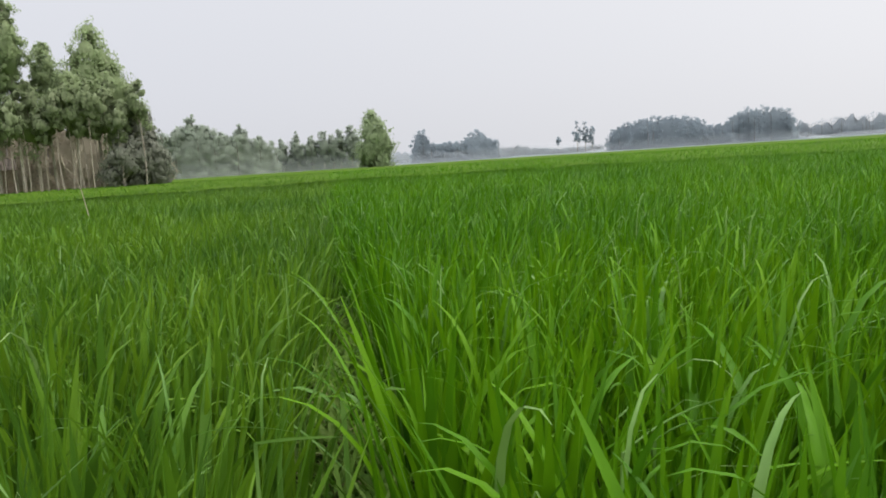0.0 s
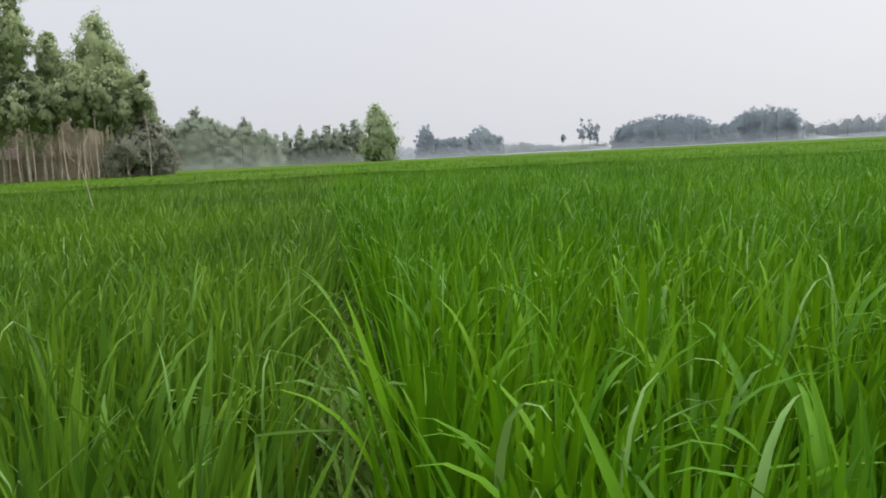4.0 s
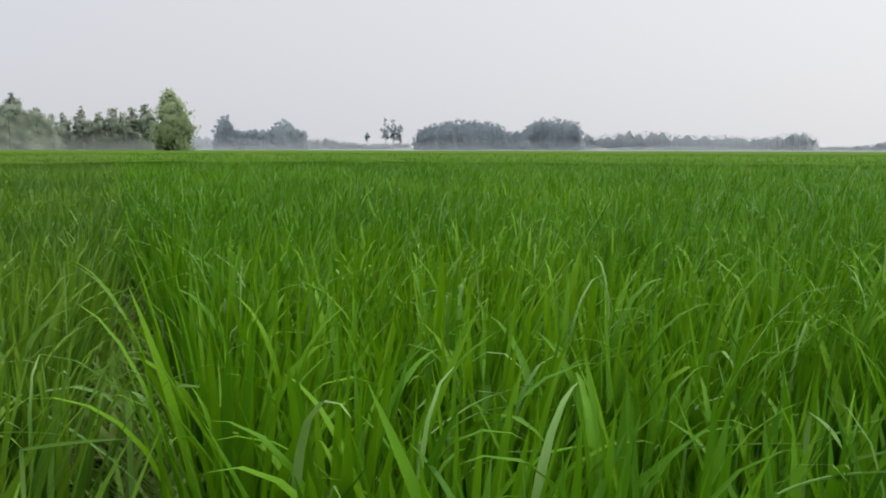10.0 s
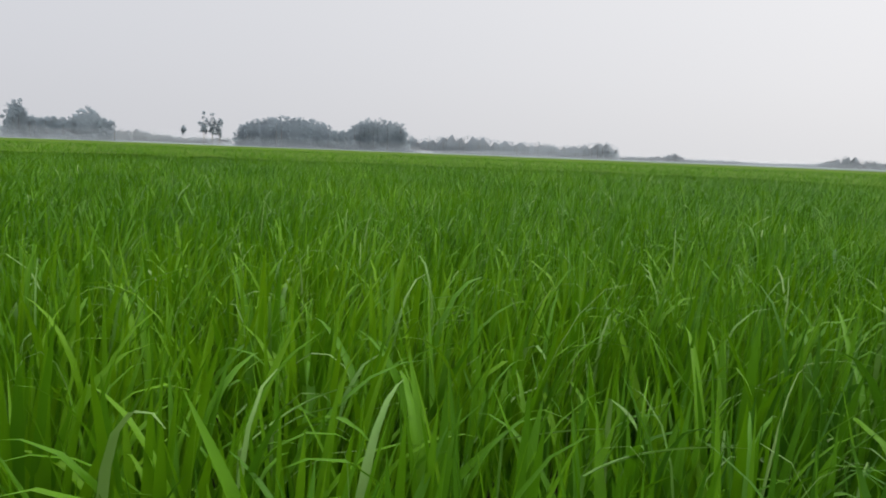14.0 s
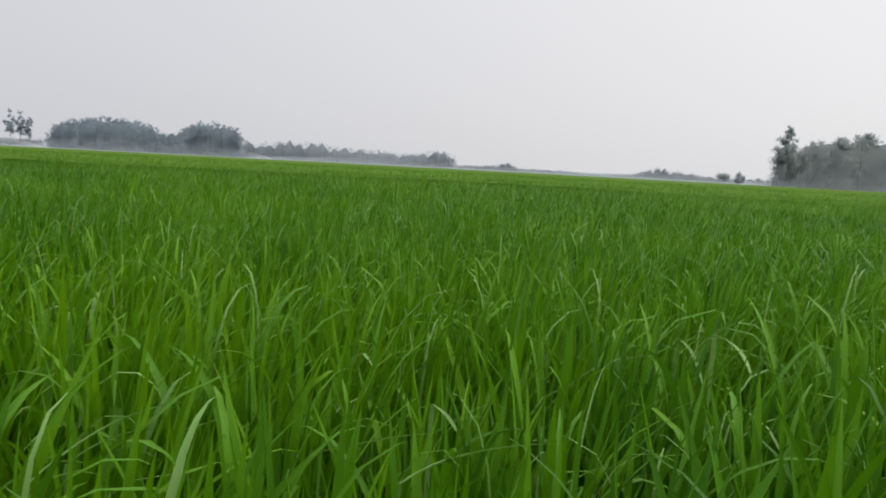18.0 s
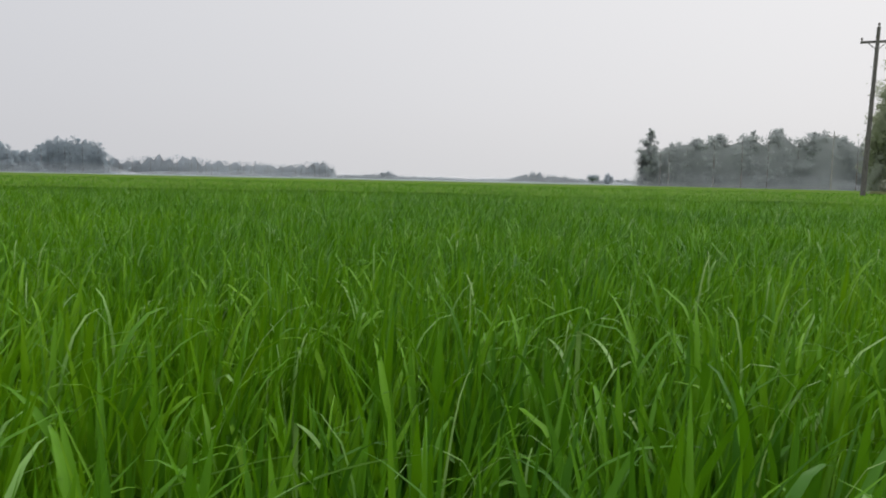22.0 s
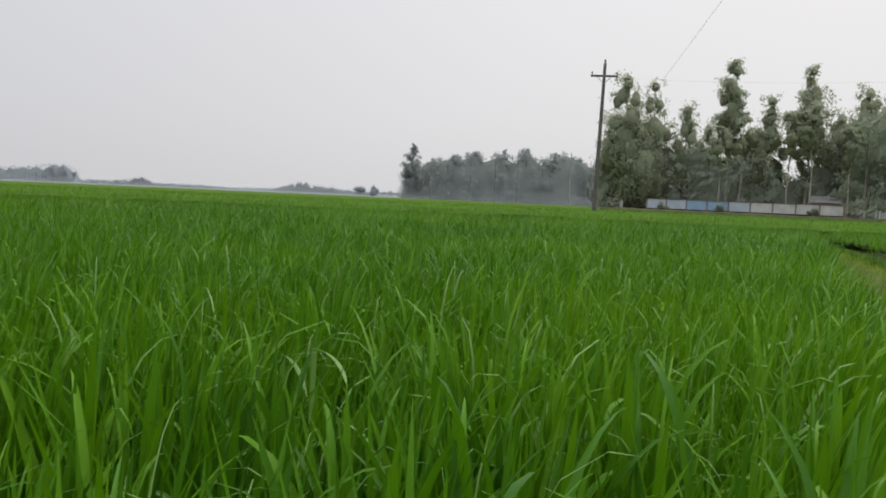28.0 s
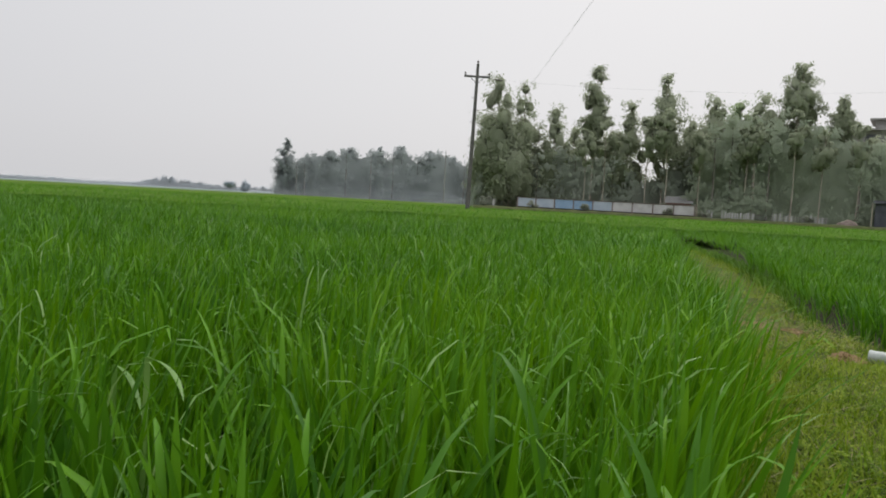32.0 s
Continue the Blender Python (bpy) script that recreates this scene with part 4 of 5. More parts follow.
def ground_mist(az0, az1, d, height, thick, density):
    """A long low bank of thin ground mist, densest at the ground, as one closed body."""
    m, n, l = material("ground_mist")
    co = n.new("ShaderNodeTexCoord")
    sp = n.new("ShaderNodeSeparateXYZ")
    l.new(co.outputs["Generated"], sp.inputs[0])
    drift = n.new("ShaderNodeTexNoise")
    drift.inputs["Scale"].default_value = 0.03
    geo = n.new("ShaderNodeNewGeometry")
    l.new(geo.outputs["Position"], drift.inputs["Vector"])
    fade = ramp_node(n, sp.outputs["Z"], l, ((0.1, (density,) * 3), (0.5, (density * 0.4,) * 3), (0.95, (0.0,) * 3)))
    amount = n.new("ShaderNodeMath")
    amount.operation = "MULTIPLY"
    l.new(fade.outputs[0], amount.inputs[0])
    patch = ramp_node(n, drift.outputs["Fac"], l, ((0.3, (0.7,) * 3), (0.7, (1.0,) * 3)))
    l.new(patch.outputs[0], amount.inputs[1])
    clear = n.new("ShaderNodeBsdfTransparent")
    dif = n.new("ShaderNodeBsdfDiffuse")
    dif.inputs[0].default_value = (0.86, 0.89, 0.93, 1)
    trl = n.new("ShaderNodeBsdfTranslucent")
    trl.inputs[0].default_value = (0.86, 0.89, 0.93, 1)
    both = n.new("ShaderNodeMixShader")
    both.inputs[0].default_value = 0.5
    l.new(dif.outputs[0], both.inputs[1])
    l.new(trl.outputs[0], both.inputs[2])
    veil = n.new("ShaderNodeMixShader")
    l.new(amount.outputs[0], veil.inputs[0])
    l.new(clear.outputs[0], veil.inputs[1])
    l.new(both.outputs[0], veil.inputs[2])
    o = n.new("ShaderNodeOutputMaterial")
    l.new(veil.outputs[0], o.inputs[0])
    cols, rim = max(12, int(abs(az1 - az0) * 3)), 14
    v, q = [], []
    for i in range(cols + 1):
        f = i / cols
        end = min(1.0, 5.0 * min(f, 1 - f) + 0.02)
        for k in range(rim):
            w = math.pi * k / (rim - 1)
            z = height * (0.85 + 0.3 * noise.noise((f * 9, d, 0))) * max(0.0, math.sin(w)) ** 0.6 * end
            p = place(az0 + (az1 - az0) * f, d - thick * math.cos(w), 0.05 + z)
            v.append((p.x, p.y, p.z))
        if i:
            q += [((i - 1) * rim + k, i * rim + k, i * rim + (k + 1) % rim, (i - 1) * rim + (k + 1) % rim) for k in range(rim)]
    tagged(new("ground_mist", quad_mesh("ground_mist", v, q, m)), "thin pale mist lying low before the far trees", "mist", kind="stuff")


ground_mist(21.5, 3.0, 160, 4.4, 4, 0.17)
ground_mist(6.0, -15.0, 220, 4.6, 4, 0.21)
ground_mist(-12.0, -30.0, 266, 5.0, 5, 0.18)
ground_mist(-26.0, -70.0, 400, 4.6, 6, 0.2)
ground_mist(-64.0, -83.5, 178, 4.6, 4, 0.13)

# ---- roadside: bank, wall, fence, trees, poles, buildings ----
def bank():
    v, q = [], []
    azs = np.linspace(-82.5, -128, 92)
    rng = np.random.default_rng(50)
    for i, a in enumerate(azs):
        for d, z in ((69.8, 0.0), (70.3, 0.7), (70.8, 0.86), (84, 0.86), (100, 0.86), (128, 0.86), (130, 0.0)):
            p = place(a, d + rng.uniform(-0.1, 0.1), z + (rng.uniform(-0.04, 0.04) if z else -0.03))
            v.append(tuple(p))
        if i:
            for k in range(6):
                q.append(((i - 1) * 7 + k, (i - 1) * 7 + k + 1, i * 7 + k + 1, i * 7 + k))
    return quad_mesh("road_bank", v, q, BANK)


tagged(new("road_bank", bank()), "low raised bank with rough dark grass", "embankment", kind="structure")
BANK_Z = 0.84


def boundary_wall():
    a, b = place(-85.97, 73.75), place(-99.2, 71.5)
    n = 9
    step = (b - a) / n
    turn = math.atan2(step.y, step.x)
    root = thing("boundary_wall", Vector((a.x, a.y, BANK_Z)), "low painted boundary wall in white and blue panels with brick piers", "wall")
    root.matrix_world = Matrix.Translation((a.x, a.y, BANK_Z)) @ Matrix.Rotation(turn, 4, "Z")
    ln = step.length
    mats = (WALL_PALE, WALL_PALE, WALL_BLUE, WALL_BLUE, WALL_PALE, WALL_WHITE, WALL_WHITE, WALL_WHITE, WALL_WHITE)
    for i in range(n):
        part("panel", box(bmesh.new(), i * ln + 0.06, (i + 1) * ln - 0.06, -0.06, 0.06, 0.12, 0.98, 0.01), mats[i], root,
             ("pale blue painted panel", "blue painted panel", "white painted panel", "bare grey panel")[(WALL_PALE, WALL_BLUE, WALL_WHITE, CONCRETE).index(mats[i])])
        part("plinth", box(bmesh.new(), i * ln + 0.06, (i + 1) * ln - 0.06, -0.09, 0.09, -0.04, 0.12), DARK_HOLE, root)
        part("coping", box(bmesh.new(), i * ln + 0.06, (i + 1) * ln - 0.06, -0.11, 0.11, 0.98, 1.04, 0.01), BRICK_RED, root)
    for i in range(n + 1):
        part("pier", box(bmesh.new(), i * ln - 0.057, i * ln + 0.057, -0.1, 0.1, -0.04, 1.06, 0.01), BRICK_RED, root)


boundary_wall()


def paling_fence():
    a, b = place(-99.9, 71.5), place(-108.1, 71.8)
    turn = math.atan2(b.y - a.y, b.x - a.x)
    ln = (b - a).length
    rng = np.random.default_rng(51)
    root = thing("paling_fence", Vector((a.x, a.y, BANK_Z)), "uneven weathered white paling fence under the trees", "fence")
    root.matrix_world = Matrix.Translation((a.x, a.y, BANK_Z)) @ Matrix.Rotation(turn, 4, "Z")
    for z in (0.2, 0.42):
        part("rail", box(bmesh.new(), 1.6, ln, 0.03, 0.06, z, z + 0.045), FENCE_GREY, root)
    x = 0.2
    while x < ln - 0.1:
        if not (4.2 < x < 5.6 or 0.8 < x < 1.5):
            h = rng.uniform(0.55, 0.78)
            w = rng.uniform(0.035, 0.06)
            bm = bmesh.new()
            vs = [bm.verts.new((x + dx, y, z)) for y in (0.0, 0.028) for dx, z in ((-w, 0.0), (w, 0.0), (w, h - 0.06), (0, h), (-w, h - 0.06))]
            bm.faces.new(vs[:5])
            bm.faces.new(vs[9:4:-1])
            for k in range(5):
                bm.faces.new((vs[k], vs[k + 5], vs[(k + 1) % 5 + 5], vs[(k + 1) % 5]))
            part("paling", bm, FENCE_GREY if rng.uniform(0, 1) < 0.3 else WALL_WHITE, root)
        x += rng.uniform(0.17, 0.27)


paling_fence()


def utility_pole(az, d, height, label, facing, thick=0.17, lean=0.0, wood=POLE_GREY):
    at = place(az, d, 0.0)
    root = thing("utility_pole", at, label, "utility pole", "power line poles")
    root.matrix_world = Matrix.Translation(at) @ Matrix.Rotation(radians(facing), 4, "Z") @ Matrix.Rotation(radians(lean), 4, "Y")
    part("shaft", tube([(0, 0, -0.05), (0, 0, height * 0.5), (0, 0, height)], [thick, thick * 0.8, thick * 0.6], 12), wood, root)
    zc = height - 0.85
    part("crossarm", box(bmesh.new(), -0.92, 0.92, thick * 0.62, thick * 0.62 + 0.1, zc - 0.07, zc + 0.07, 0.01), wood, root)
    for sgn in (-1, 1):
        part("brace", tube([(sgn * 0.5, thick * 0.7, zc - 0.05), (0, thick * 0.75, zc - 0.52)], [0.022, 0.022], 6), wood, root)
        part("insulator", tube([(sgn * 0.84, thick * 0.9, zc + 0.07), (sgn * 0.84, thick * 0.9, zc + 0.14), (sgn * 0.84, thick * 0.9, zc + 0.18), (sgn * 0.84, thick * 0.9, zc + 0.25), (sgn * 0.84, thick * 0.9, zc + 0.3)],
                               [0.025, 0.03, 0.075, 0.06, 0.02], 8), PORCELAIN, root)
    part("insulator", tube([(0, 0, height), (0, 0, height + 0.06), (0, 0, height + 0.12), (0, 0, height + 0.2), (0, 0, height + 0.26)], [0.03, 0.03, 0.08, 0.065, 0.02], 8), PORCELAIN, root)
    for i in range(9):
        z = 1.6 + i * 0.85
        sgn = 1 if i % 2 else -1
        part("step_bolt", tube([(0, 0, z), (sgn * (thick + 0.12), 0, z)], [0.016, 0.016], 6), wood, root)
    return root


POLE_D = 52.0
POLE_H = EYE + POLE_D * math.tan(radians(10.75)) - 0.1
utility_pole(-82.08, POLE_D, POLE_H, "tall weathered utility pole with crossarm at the field edge", -82.1, lean=1.05)
utility_pole(-80.1, 160, EYE + 160 * math.tan(radians(3.85)), "distant utility pole in front of the wood", -80.1, 0.14, wood=CONCRETE)
pole_far = utility_pole(-126.0, 56.0, POLE_H, "tall weathered utility pole at the roadside", -126)


def wire(a, b, sag, label, thick=0.008):
    pts = [a.lerp(b, i / 40) - Vector((0, 0, sag * 4 * (i / 40) * (1 - i / 40))) for i in range(41)]
    v, q = tube([p - a for p in pts], [thick] * 41, 6)
    ob = tagged(new("overhead_wire", quad_mesh("overhead_wire", v, q, WIRE)), label, "wire", "overhead wires")
    ob.matrix_world = Matrix.Translation(a)
    return ob


arm_z = POLE_H - 0.6
top_a = place(-82.3, POLE_D, arm_z)
q1 = place(-86.4, 58.0, EYE + 58.0 * math.tan(radians(9.42)))
q2 = place(-90.6, 36.0, EYE + 36.0 * math.tan(radians(15.5)))
wire(q1.lerp(q2, -1.18), q1.lerp(q2, 2.3), 0.25, "thin power wire crossing the sky above the trees")
wire(top_a + Vector((-0.1, -0.85, -0.45)), place(-126.0, 56.0, arm_z - 0.45), 0.9, "thin wire in front of the roadside trees", 0.003)


def strain_insulator():
    a = top_a + Vector((-0.15, -1.25, -0.48))
    pts = [Vector((0, -0.09 * i, -0.01 * i)) for i in range(7)]
    v, q = tube(pts, [0.02, 0.06, 0.035, 0.06, 0.035, 0.06, 0.02], 8)
    ob = tagged(new("strain_insulator", quad_mesh("strain_insulator", v, q, PORCELAIN)), "dark ribbed strain insulator on the wire", "insulator")
    ob.matrix_world = Matrix.Translation(a)


strain_insulator()
for f in (-1.18, 2.3):
    p = q1.lerp(q2, f)
    utility_pole(math.degrees(math.atan2(-p.x, p.y)), math.hypot(p.x, p.y), p.z - 0.2, "tall weathered utility pole carrying the overhead wire", -95)

for az, d, el_, w, shape, cf, leaf, ln in (
        (-84.1, 80, 10.1, 5.6, "gum", 0.10, LEAF_ROAD, 0), (-86.1, 81, 9.3, 4.8, "gum", 0.12, LEAF_ROAD, 0),
        (-83.2, 82, 6.6, 4.0, "round", 0.05, LEAF_ROAD, 0), (-85.2, 79, 6.5, 6.0, "round", 0.08, LEAF_ROAD, 0),
        (-88.5, 82, 7.8, 5.4, "cone", 0.10, LEAF_ROAD, 0), (-91.5, 80, 10.9, 3.4, "gum", 0.36, LEAF_ROAD, 0.0),
        (-94.0, 82, 8.3, 4.8, "cone", 0.2, LEAF_ROAD, 0.02), (-96.7, 80, 10.1, 4.2, "gum", 0.28, LEAF_ROAD, 0),
        (-90.0, 84, 6.4, 5.0, "round", 0.1, LEAF_ROAD, 0), (-92.8, 84, 6.2, 5.0, "round", 0.12, LEAF_ROAD, 0), (-98.6, 83, 7.3, 4.8, "round", 0.15, LEAF_ROAD, 0),
        (-100.2, 80, 8.9, 4.6, "gum", 0.28, LEAF_ROAD, 0), (-101.8, 82, 8.4, 5.2, "round", 0.28, LEAF_YELLOW, 0),
        (-103.4, 80, 8.9, 5.0, "round", 0.28, LEAF_ROAD, 0), (-105.7, 79, 10.9, 3.6, "gum", 0.5, LEAF_ROAD, 0),
        (-104.5, 82, 7.8, 5.0, "round", 0.25, LEAF_ROAD, 0),
        (-107.2, 81, 6.6, 5.0, "round", 0.25, LEAF_ROAD, 0), (-108.4, 80, 8.5, 2.6, "gum", 0.62, LEAF_ROAD, 0),
        (-110.5, 81, 6.2, 5.4, "round", 0.15, LEAF_ROAD, 0), (-113, 80, 6.2, 5.4, "round", 0.15, LEAF_ROAD, 0)):
    tree("gum_tree", gum_label, az, d, el_, w * 1.2, shape, cf, leaf, z0=0.8, group="gum trees along the wall", seed=20, lean=ln)
for i, az in enumerate((-91.0, -92.4, -95.6, -96.9, -99.35, -102.55, -103.0, -105.6, -107.4, -109.6)):
    tree("gum_sapling", "young roadside gum tree with a thin pale trunk", az, 74.6 + (i * 7 % 4) * 0.3, 6.2 + (i * 5 % 4) * 0.5, 2.6, "gum", 0.55, LEAF_ROAD,
         size=0.16, dense=0.8, clumps=24, z0=0.8, group="gum saplings along the fence", seed=60, lean=0.01 * (i % 3 - 1), trunk=0.0055, bark=BARK_MID)
woodland("undergrowth", "dark shrubs and saplings behind the wall", 82, [(-82.6, 2.4), (-84.4, 4.2), (-85.6, 3.2), (-86.4, 1.6), (-87.2, 4.2), (-89, 4.6), (-91.2, 3.9), (-93, 4.2), (-95.4, 2.2), (-97, 3.4), (-99, 4.4)],
         LEAF_SHRUB, 0.17, 3, bottom=0.8, dense=1.1, seed=21)
woodland("thicket", "tall dense thicket of young trees behind the fence", 78.5, [(-99.0, 2.0), (-99.7, 5.6), (-101, 7.2), (-102.2, 7.6), (-103.2, 7.2), (-104.6, 7.5), (-106.2, 6.9), (-108, 6.4), (-109.5, 5.6), (-111, 5.4), (-116, 4.6)],
         LEAF_THICK, 0.17, 3.2, bottom=0.8, dense=1.5, seed=22)


def shrub(az, d, z, h, w, leaf, label):
    rng = np.random.default_rng(int(-az * 100))
    root = thing("shrub", place(az, d, z), label, "shrub", "shrubs along the wall")
    n = 9
    c = np.stack([rng.uniform(-0.4, 0.4, n) * w, rng.uniform(-0.4, 0.4, n) * w, rng.uniform(0.2, 0.75, n) * h], 1)
    part("stem", stack([tube([(0, 0, -0.02), tuple(c[i] * 0.6), tuple(c[i])], [0.03, 0.02, 0.008], 5) for i in range(5)]), BARK_DARK, root)
    part("crown", leaf_cloud(rng, c, np.full(n, h * 0.25), 500, 0.10), leaf, root)


# LEAF_DARK has haze in its colour
for az, h, w in ((-87.2, 0.8, 1.0), (-91.2, 0.8, 0.9), (-97.3, 0.8, 1.0), (-99.9, 0.7, 0.9), (-83.4, 1.0, 1.2), (-106.9, 0.8, 1.2)):
    shrub(az, 71.2, 0.84, h, w, LEAF_DARK, "small haze-toned shrub in front of the wall")


def shed(az, d, w, dp, h, rise, walls, roof, label, roof_label):
    at = place(az, d, BANK_Z)
    root = thing("shed", at, label, "shed")
    root.matrix_world = Matrix.Translation(at) @ Matrix.Rotation(radians(az), 4, "Z")
    for y in (-dp, dp):
        part("wall", box(bmesh.new(), -w, w, y - 0.06, y + 0.06, -0.02, h if y < 0 else h + rise * 0.8), walls, root)
    for x in (-w, w):
        part("wall", box(bmesh.new(), x - 0.06, x + 0.06, -dp + 0.065, dp - 0.065, -0.02, h), walls, root)
    bm = bmesh.new()
    rows = []
    for i in range(29):
        x = -w - 0.25 + (2 * w + 0.5) * i / 28
        dz = 0.03 * (i % 2)
        rows.append((bm.verts.new((x, -dp - 0.35, h + dz)), bm.verts.new((x, dp + 0.3, h + rise + dz))))
        if i:
            bm.faces.new((rows[i - 1][0], rows[i][0], rows[i][1], rows[i - 1][1]))
    bmesh.ops.solidify(bm, geom=bm.faces[:], thickness=0.02)
    part("roof", bm, roof, root, roof_label)
    return root


shed(-98.0, 77, 1.15, 1.1, 1.25, 0.7, SHED_RED, SHED_TIN, "low brick red shed with a grey tin roof behind the wall", "corrugated grey tin roof")
dark_shed = shed(-112.1, 73.5, 1.6, 1.2, 2.0, 0.35, SHED_DARK, SHED_DARK, "dark blue grey tin shed at the end of the fence", "dark corrugated tin roof")
part("post", tube([(-1.85, -1.5, 0), (-1.85, -1.5, 2.0)], [0.05, 0.045], 7), BARK_MID, dark_shed)
part("door", box(bmesh.new(), 0.2, 1.1, -1.3, -1.265, 0.0, 1.8), FENCE_GREY, dark_shed, "grey plank door")


def earth_mound(az, d, long, wide, tall, label):
    """A lumpy low heap of dry earth on the bank."""
    n, m = 30, 9
    verts, q = [(0, 0, tall)], []
    for j in range(1, m + 1):
        for k in range(n):
            w, f = 2 * math.pi * k / n, j / m
            x, y = long * f * math.cos(w), wide * f * math.sin(w)
            lump = 1 + 0.35 * noise.noise((x * 1.6, y * 1.6, az)) + 0.15 * noise.noise((x * 6, y * 6, az))
            verts.append((x * lump, y * lump, tall * (1 - f * f) * lump - (0.05 if j == m else 0)))
    for j in range(1, m):
        for k in range(n):
            q.append((1 + (j - 1) * n + k, 1 + j * n + k, 1 + j * n + (k + 1) % n, 1 + (j - 1) * n + (k + 1) % n))
    for k in range(0, n, 2):
        q.append((0, 1 + k, 1 + (k + 1) % n, 1 + (k + 2) % n))
    ob = tagged(new("earth_mound", quad_mesh("earth_mound", verts, q, MOUND)), label, "earth heap")
    ob.matrix_world = Matrix.Translation(place(az, d, BANK_Z)) @ Matrix.Rotation(radians(az), 4, "Z")


earth_mound(-109.2, 71.6, 1.0, 0.7, 0.42, "low heap of dry pinkish earth beside the fence")


def marker_post(az, d):
    at = place(az, d, BANK_Z)
    root = thing("marker_post", at, "short whitewashed concrete post on the bank", "post")
    root.matrix_world = Matrix.Translation(at) @ Matrix.Rotation(radians(az), 4, "Z")
    part("shaft", box(bmesh.new(), -0.13, 0.13, -0.1, 0.1, -0.04, 0.62, 0.02), WALL_WHITE, root)
    part("cap", box(bmesh.new(), -0.16, 0.16, -0.13, 0.13, 0.62, 0.7, 0.02), WALL_WHITE, root)


marker_post(-84.1, 71.6)


def apartment_house():
    d = 108.0
    at = place(-112.2, d, BANK_Z)
    root = thing("concrete_house", at, "grey concrete house of several storeys with flat roof slabs behind trees", "house")
    root.matrix_world = Matrix.Translation(at) @ Matrix.Rotation(radians(-113.0), 4, "Z")
    hw, dp, storey = 5.6, 5.0, 2.95
    for fl in range(4):
        z0 = fl * storey
        # front wall in strips round three window openings
        xs = [-hw, -4.2, -2.8, -0.7, 0.7, 2.8, 4.2, hw]
        for i in range(7):
            if i % 2 == 0:
                part("wall", box(bmesh.new(), xs[i], xs[i + 1], -dp, -dp + 0.2, z0, z0 + storey - 0.2), CONCRETE, root)
            else:
                part("wall", box(bmesh.new(), xs[i], xs[i + 1], -dp, -dp + 0.2, z0, z0 + 0.9), CONCRETE, root)
                part("wall", box(bmesh.new(), xs[i], xs[i + 1], -dp, -dp + 0.2, z0 + 2.3, z0 + storey - 0.2), CONCRETE, root)
                win = part("window", box(bmesh.new(), xs[i], xs[i + 1], -dp + 0.1, -dp + 0.13, z0 + 0.9, z0 + 2.3), GLASS_DARK, root, "dark glass window")
                part("sill", box(bmesh.new(), xs[i] - 0.1, xs[i + 1] + 0.1, -dp - 0.12, -dp - 0.003, z0 + 0.82, z0 + 0.9), CONCRETE, win)
        part("wall", box(bmesh.new(), -hw, hw, dp - 0.2, dp, z0, z0 + storey - 0.2), CONCRETE, root)
        for x in (-hw, hw - 0.2):
            part("wall", box(bmesh.new(), x, x + 0.2, -dp + 0.203, dp - 0.203, z0, z0 + storey - 0.2), CONCRETE, root)
        part("floor_slab", box(bmesh.new(), -hw - 1.4, hw + 0.6, -dp - 0.9, dp + 0.4, z0 + storey - 0.2, z0 + storey), CONCRETE, root)
    part("roof_room", box(bmesh.new(), -3.3, hw - 0.4, -3.5, 3.0, 4 * storey, 4 * storey + 1.25), CONCRETE, root)
    part("roof_slab", box(bmesh.new(), -3.9, hw + 0.3, -4.2, 3.6, 4 * storey + 1.25, 4 * storey + 1.43), CONCRETE, root)


apartment_house()


# ---- on the bund ----
def plastic_pipe():
    x0, y0 = bund_xy(5.25, 1.19)
    x1, y1 = bund_xy(4.85, 2.0)
    a, b = Vector((x0, y0, 0.157)), Vector((x1, y1, 0.157))
    root = thing("irrigation_pipe", a, "dusty white plastic irrigation pipe lying on the bund", "pipe")
    axis = (b - a)
    n = 18
    bm = bmesh.new()
    side = axis.normalized().cross(Vector((0, 0, 1)))
    rings = []
    for r in (0.042, 0.036):
        row = []
        for f in (0.0, 0.03, 0.5, 1.0):
            row.append([bm.verts.new(axis * f + (side * math.cos(2 * math.pi * k / n) + Vector((0, 0, math.sin(2 * math.pi * k / n)))) * r) for k in range(n)])
        rings.append(row)
    for row in rings:
        for i in range(3):
            for k in range(n):
                bm.faces.new((row[i][k], row[i][(k + 1) % n], row[i + 1][(k + 1) % n], row[i + 1][k]))
    for i in (0, 3):
        for k in range(n):
            bm.faces.new((rings[0][i][k], rings[1][i][k], rings[1][i][(k + 1) % n], rings[0][i][(k + 1) % n]))
    bmesh.ops.recalc_face_normals(bm, faces=bm.faces[:])
    part("tube", bm, PIPE_WHITE, root)


plastic_pipe()


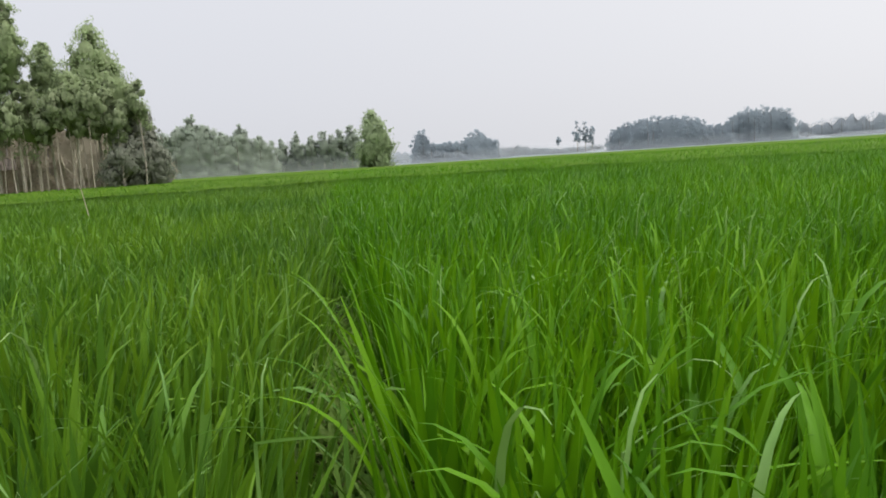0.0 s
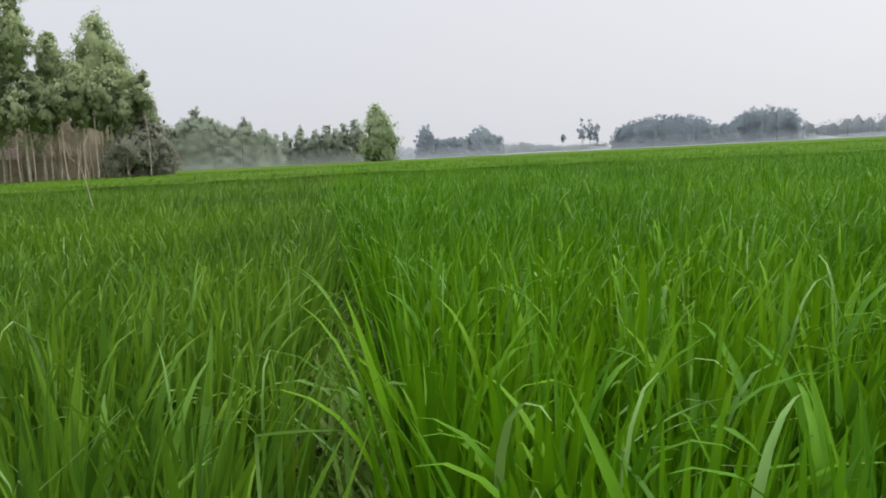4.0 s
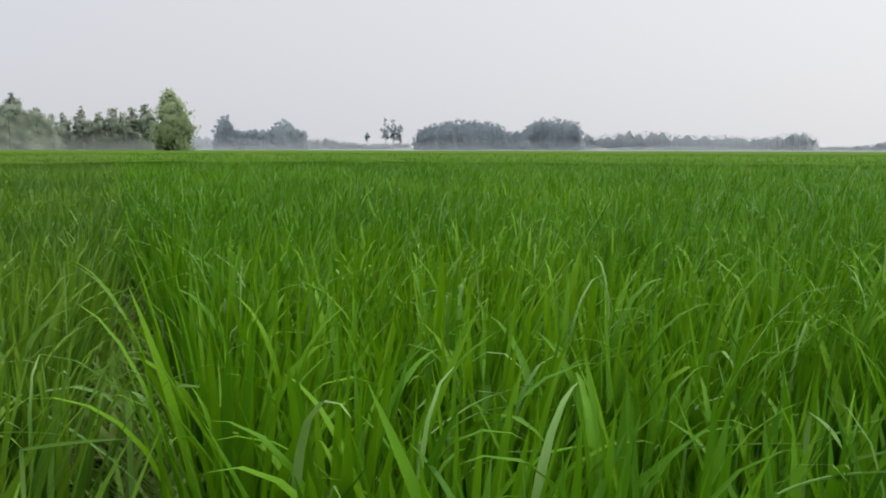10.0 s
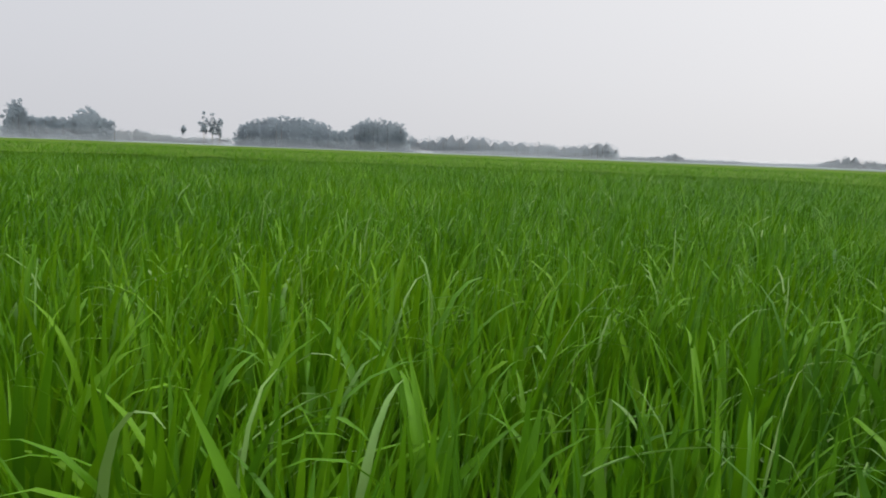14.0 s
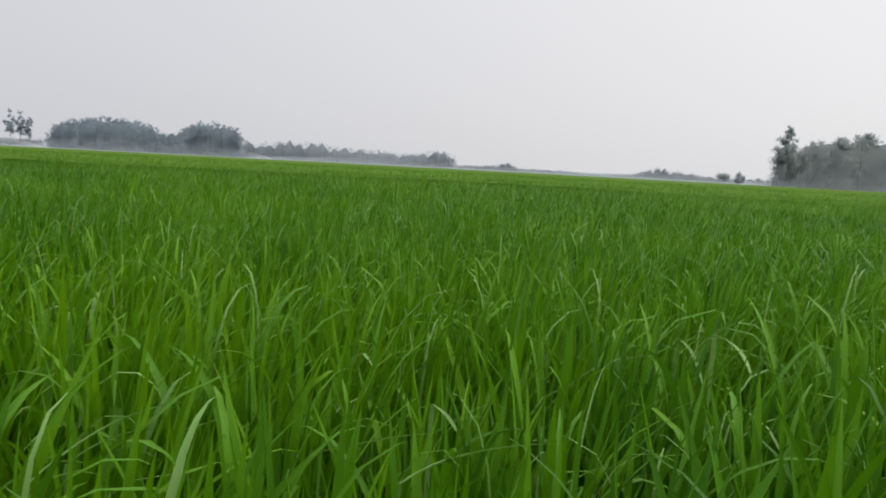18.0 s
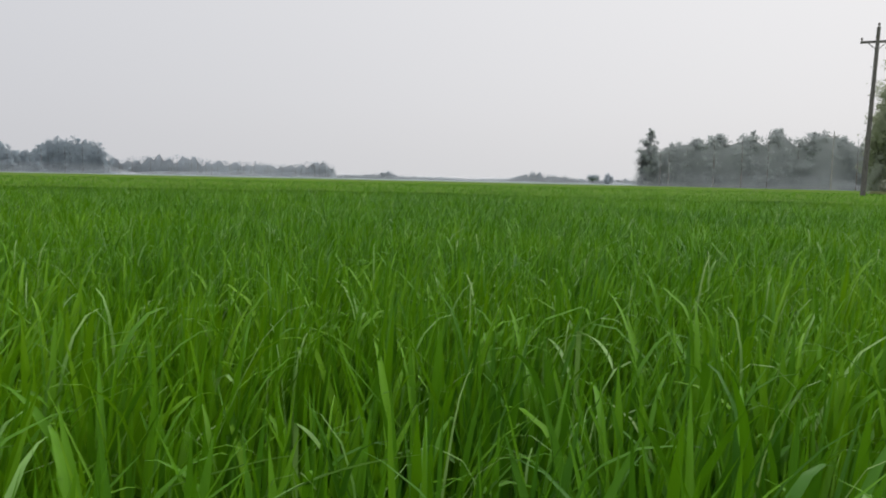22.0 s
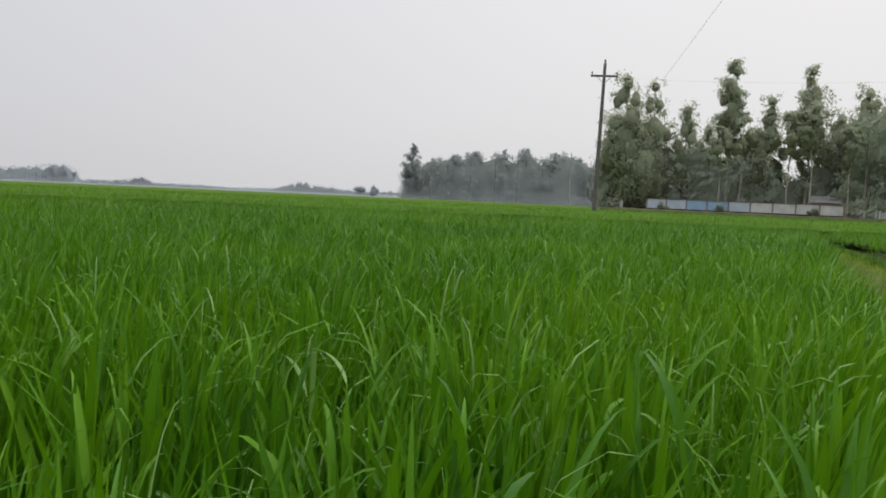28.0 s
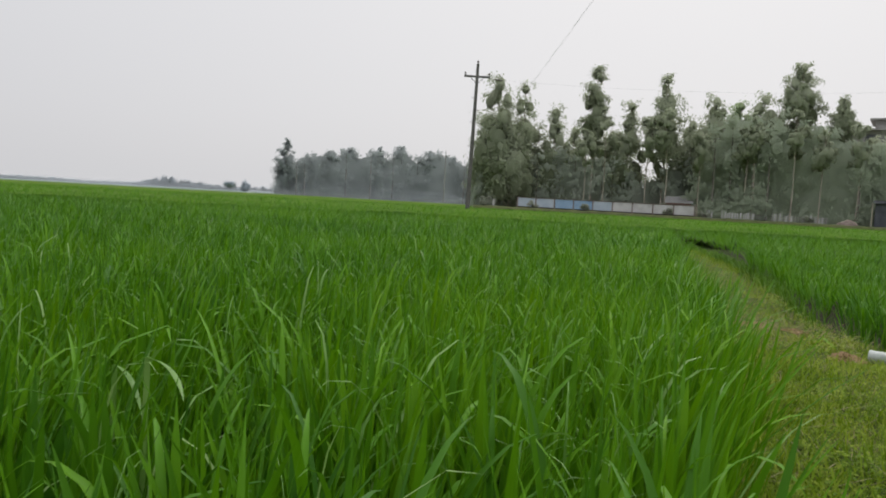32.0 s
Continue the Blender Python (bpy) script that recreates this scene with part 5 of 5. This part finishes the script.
def soil_heap(u, v, along, across, tall, label, seed):
    rng = np.random.default_rng(seed)
    x, y = bund_xy(u, v)
    n, m = 34, 12
    verts, q = [(0, 0, tall)], []
    for j in range(1, m + 1):
        for k in range(n):
            w = 2 * math.pi * k / n
            f = j / m
            r = f * (1 + 0.25 * math.sin(3 * w + seed) + 0.15 * math.sin(7 * w + seed) + rng.uniform(-0.06, 0.06))
            px, py = r * along * math.cos(w), r * across * math.sin(w)
            crumb = noise.noise((px * 26, py * 26, seed)) * 0.5 + noise.noise((px * 60, py * 60, seed)) * 0.35
            verts.append((px, py, tall * (1 - f * f) * (0.8 + crumb) + rng.uniform(-0.006, 0.006) - (0.02 if j == m else 0)))
    for j in range(1, m):
        for k in range(n):
            q.append((1 + (j - 1) * n + k, 1 + j * n + k, 1 + j * n + (k + 1) % n, 1 + (j - 1) * n + (k + 1) % n))
    for k in range(0, n, 2):
        q.append((0, 1 + k, 1 + (k + 1) % n, 1 + (k + 2) % n))
    bits = [(np.array(verts), np.array(q))]
    cube = np.array([(a, b, c) for a in (-1, 1) for b in (-1, 1) for c in (-1, 1)], float)
    faces = np.array([(0, 1, 3, 2), (4, 6, 7, 5), (0, 4, 5, 1), (2, 3, 7, 6), (0, 2, 6, 4), (1, 5, 7, 3)])
    for i in range(60):
        w, r = rng.uniform(0, 6.28), abs(rng.normal(0, 0.55))
        c = np.array((r * along * math.cos(w), r * across * math.sin(w), tall * max(0.0, 1 - r * r) * 0.9))
        bits.append((cube * rng.uniform(0.003, 0.011, 3) * rng.uniform(0.7, 1.1, (8, 1)) + rng.uniform(-0.002, 0.002, (8, 3)) + c, faces))
    ob = tagged(new("soil_heap", quad_mesh("soil_heap", *stack(bits), BARE_SOIL, False)), label, "soil heap")
    ob.matrix_world = Matrix.Translation((x, y, 0.118 if tall > 0.03 else 0.130))


soil_heap(5.22, 1.04, 0.085, 0.12, 0.05, "small crumbly heap of reddish bare soil beside the pipe", 70)
soil_heap(6.38, 0.60, 0.20, 0.13, 0.016, "patch of bare reddish soil worn through the grass", 73)
soil_heap(6.25, 0.88, 0.10, 0.08, 0.014, "patch of bare reddish soil worn through the grass", 74)


def bund_litter():
    rng = np.random.default_rng(71)
    n = 3400
    u = np.where(rng.uniform(0, 1, n) < 0.35, rng.normal(6.2, 0.45, n), rng.uniform(1.8, 12, n))
    l = np.interp(u, LEFT_U, LEFT_V)
    r = np.interp(u, RIGHT_U, RIGHT_V)
    x, y = bund_xy(u, l + (r - l) * rng.uniform(0, 1, n))
    base = np.stack([x, y, rng.uniform(0.12, 0.15, n)], 1)
    return blades(rng, base, rng.uniform(0.05, 0.16, n), rng.uniform(0, 6.28, n), rng.uniform(1.1, 1.5, n), rng.uniform(0.0, 0.3, n), rng.uniform(0.003, 0.006, n), 2, False)


tagged(new("bund_litter", quad_mesh("bund_litter", *bund_litter(), STRAW)), "scattered dry straw on the bund", "litter", kind="stuff")


def bund_herbs():
    rng = np.random.default_rng(75)
    n = 34000
    u = 1.7 + 8 * rng.uniform(0, 1, n) ** 1.6
    l, r = np.interp(u, LEFT_U, LEFT_V), np.interp(u, RIGHT_U, RIGHT_V)
    x, y = bund_xy(u, l + (r - l) * rng.uniform(0, 1, n))
    dense = np.array([noise.noise((a * 2.3, b * 2.3, 5)) + 0.5 * noise.noise((a * 7, b * 7, 9)) for a, b in zip(x, y)])
    k = dense > rng.uniform(-0.35, 0.3, n)
    x, y, dense = x[k], y[k], dense[k]
    n = len(x)
    c = np.stack([x, y, 0.115 + rng.uniform(0, 0.05, n) * (1 + np.clip(dense, 0, 1))], 1)
    w = rng.uniform(0, 6.28, n)
    a = np.stack([np.cos(w), np.sin(w), rng.uniform(-0.3, 0.6, n)], 1)
    b = np.stack([-np.sin(w), np.cos(w), rng.uniform(-0.4, 0.4, n)], 1)
    s = rng.uniform(0.005, 0.017, n)[:, None]
    v = np.stack([c - a * s, c - b * s * 0.45, c + a * s, c + b * s * 0.45], 1)
    return v.reshape(-1, 3), np.arange(n * 4).reshape(-1, 4)


tagged(new("bund_herbs", quad_mesh("bund_herbs", *bund_herbs(), BUND_GRASS)), "low tangled leafy herbs among the grass of the bund", "weeds", kind="stuff")


def edge_weeds():
    rng = np.random.default_rng(72)
    n = 4200
    u = np.where(rng.uniform(0, 1, n) < 0.7, rng.uniform(9, 20, n), rng.uniform(-6, 9, n))
    v = np.interp(u, RIGHT_U, RIGHT_V) + rng.normal(0.05, 0.06, n)
    x, y = bund_xy(u, v)
    base = np.stack([x, y, np.full(n, 0.03)], 1)
    return blades(rng, base, rng.uniform(0.08, 0.30, n), rng.uniform(0, 6.28, n), rng.uniform(0.0, 0.6, n), rng.uniform(0.1, 1.4, n), rng.uniform(0.006, 0.013, n), 3, False)


tagged(new("edge_weeds", quad_mesh("edge_weeds", *edge_weeds(), RICE_DULL)), "rank green weeds along the edge of the bund", "weeds", kind="stuff")
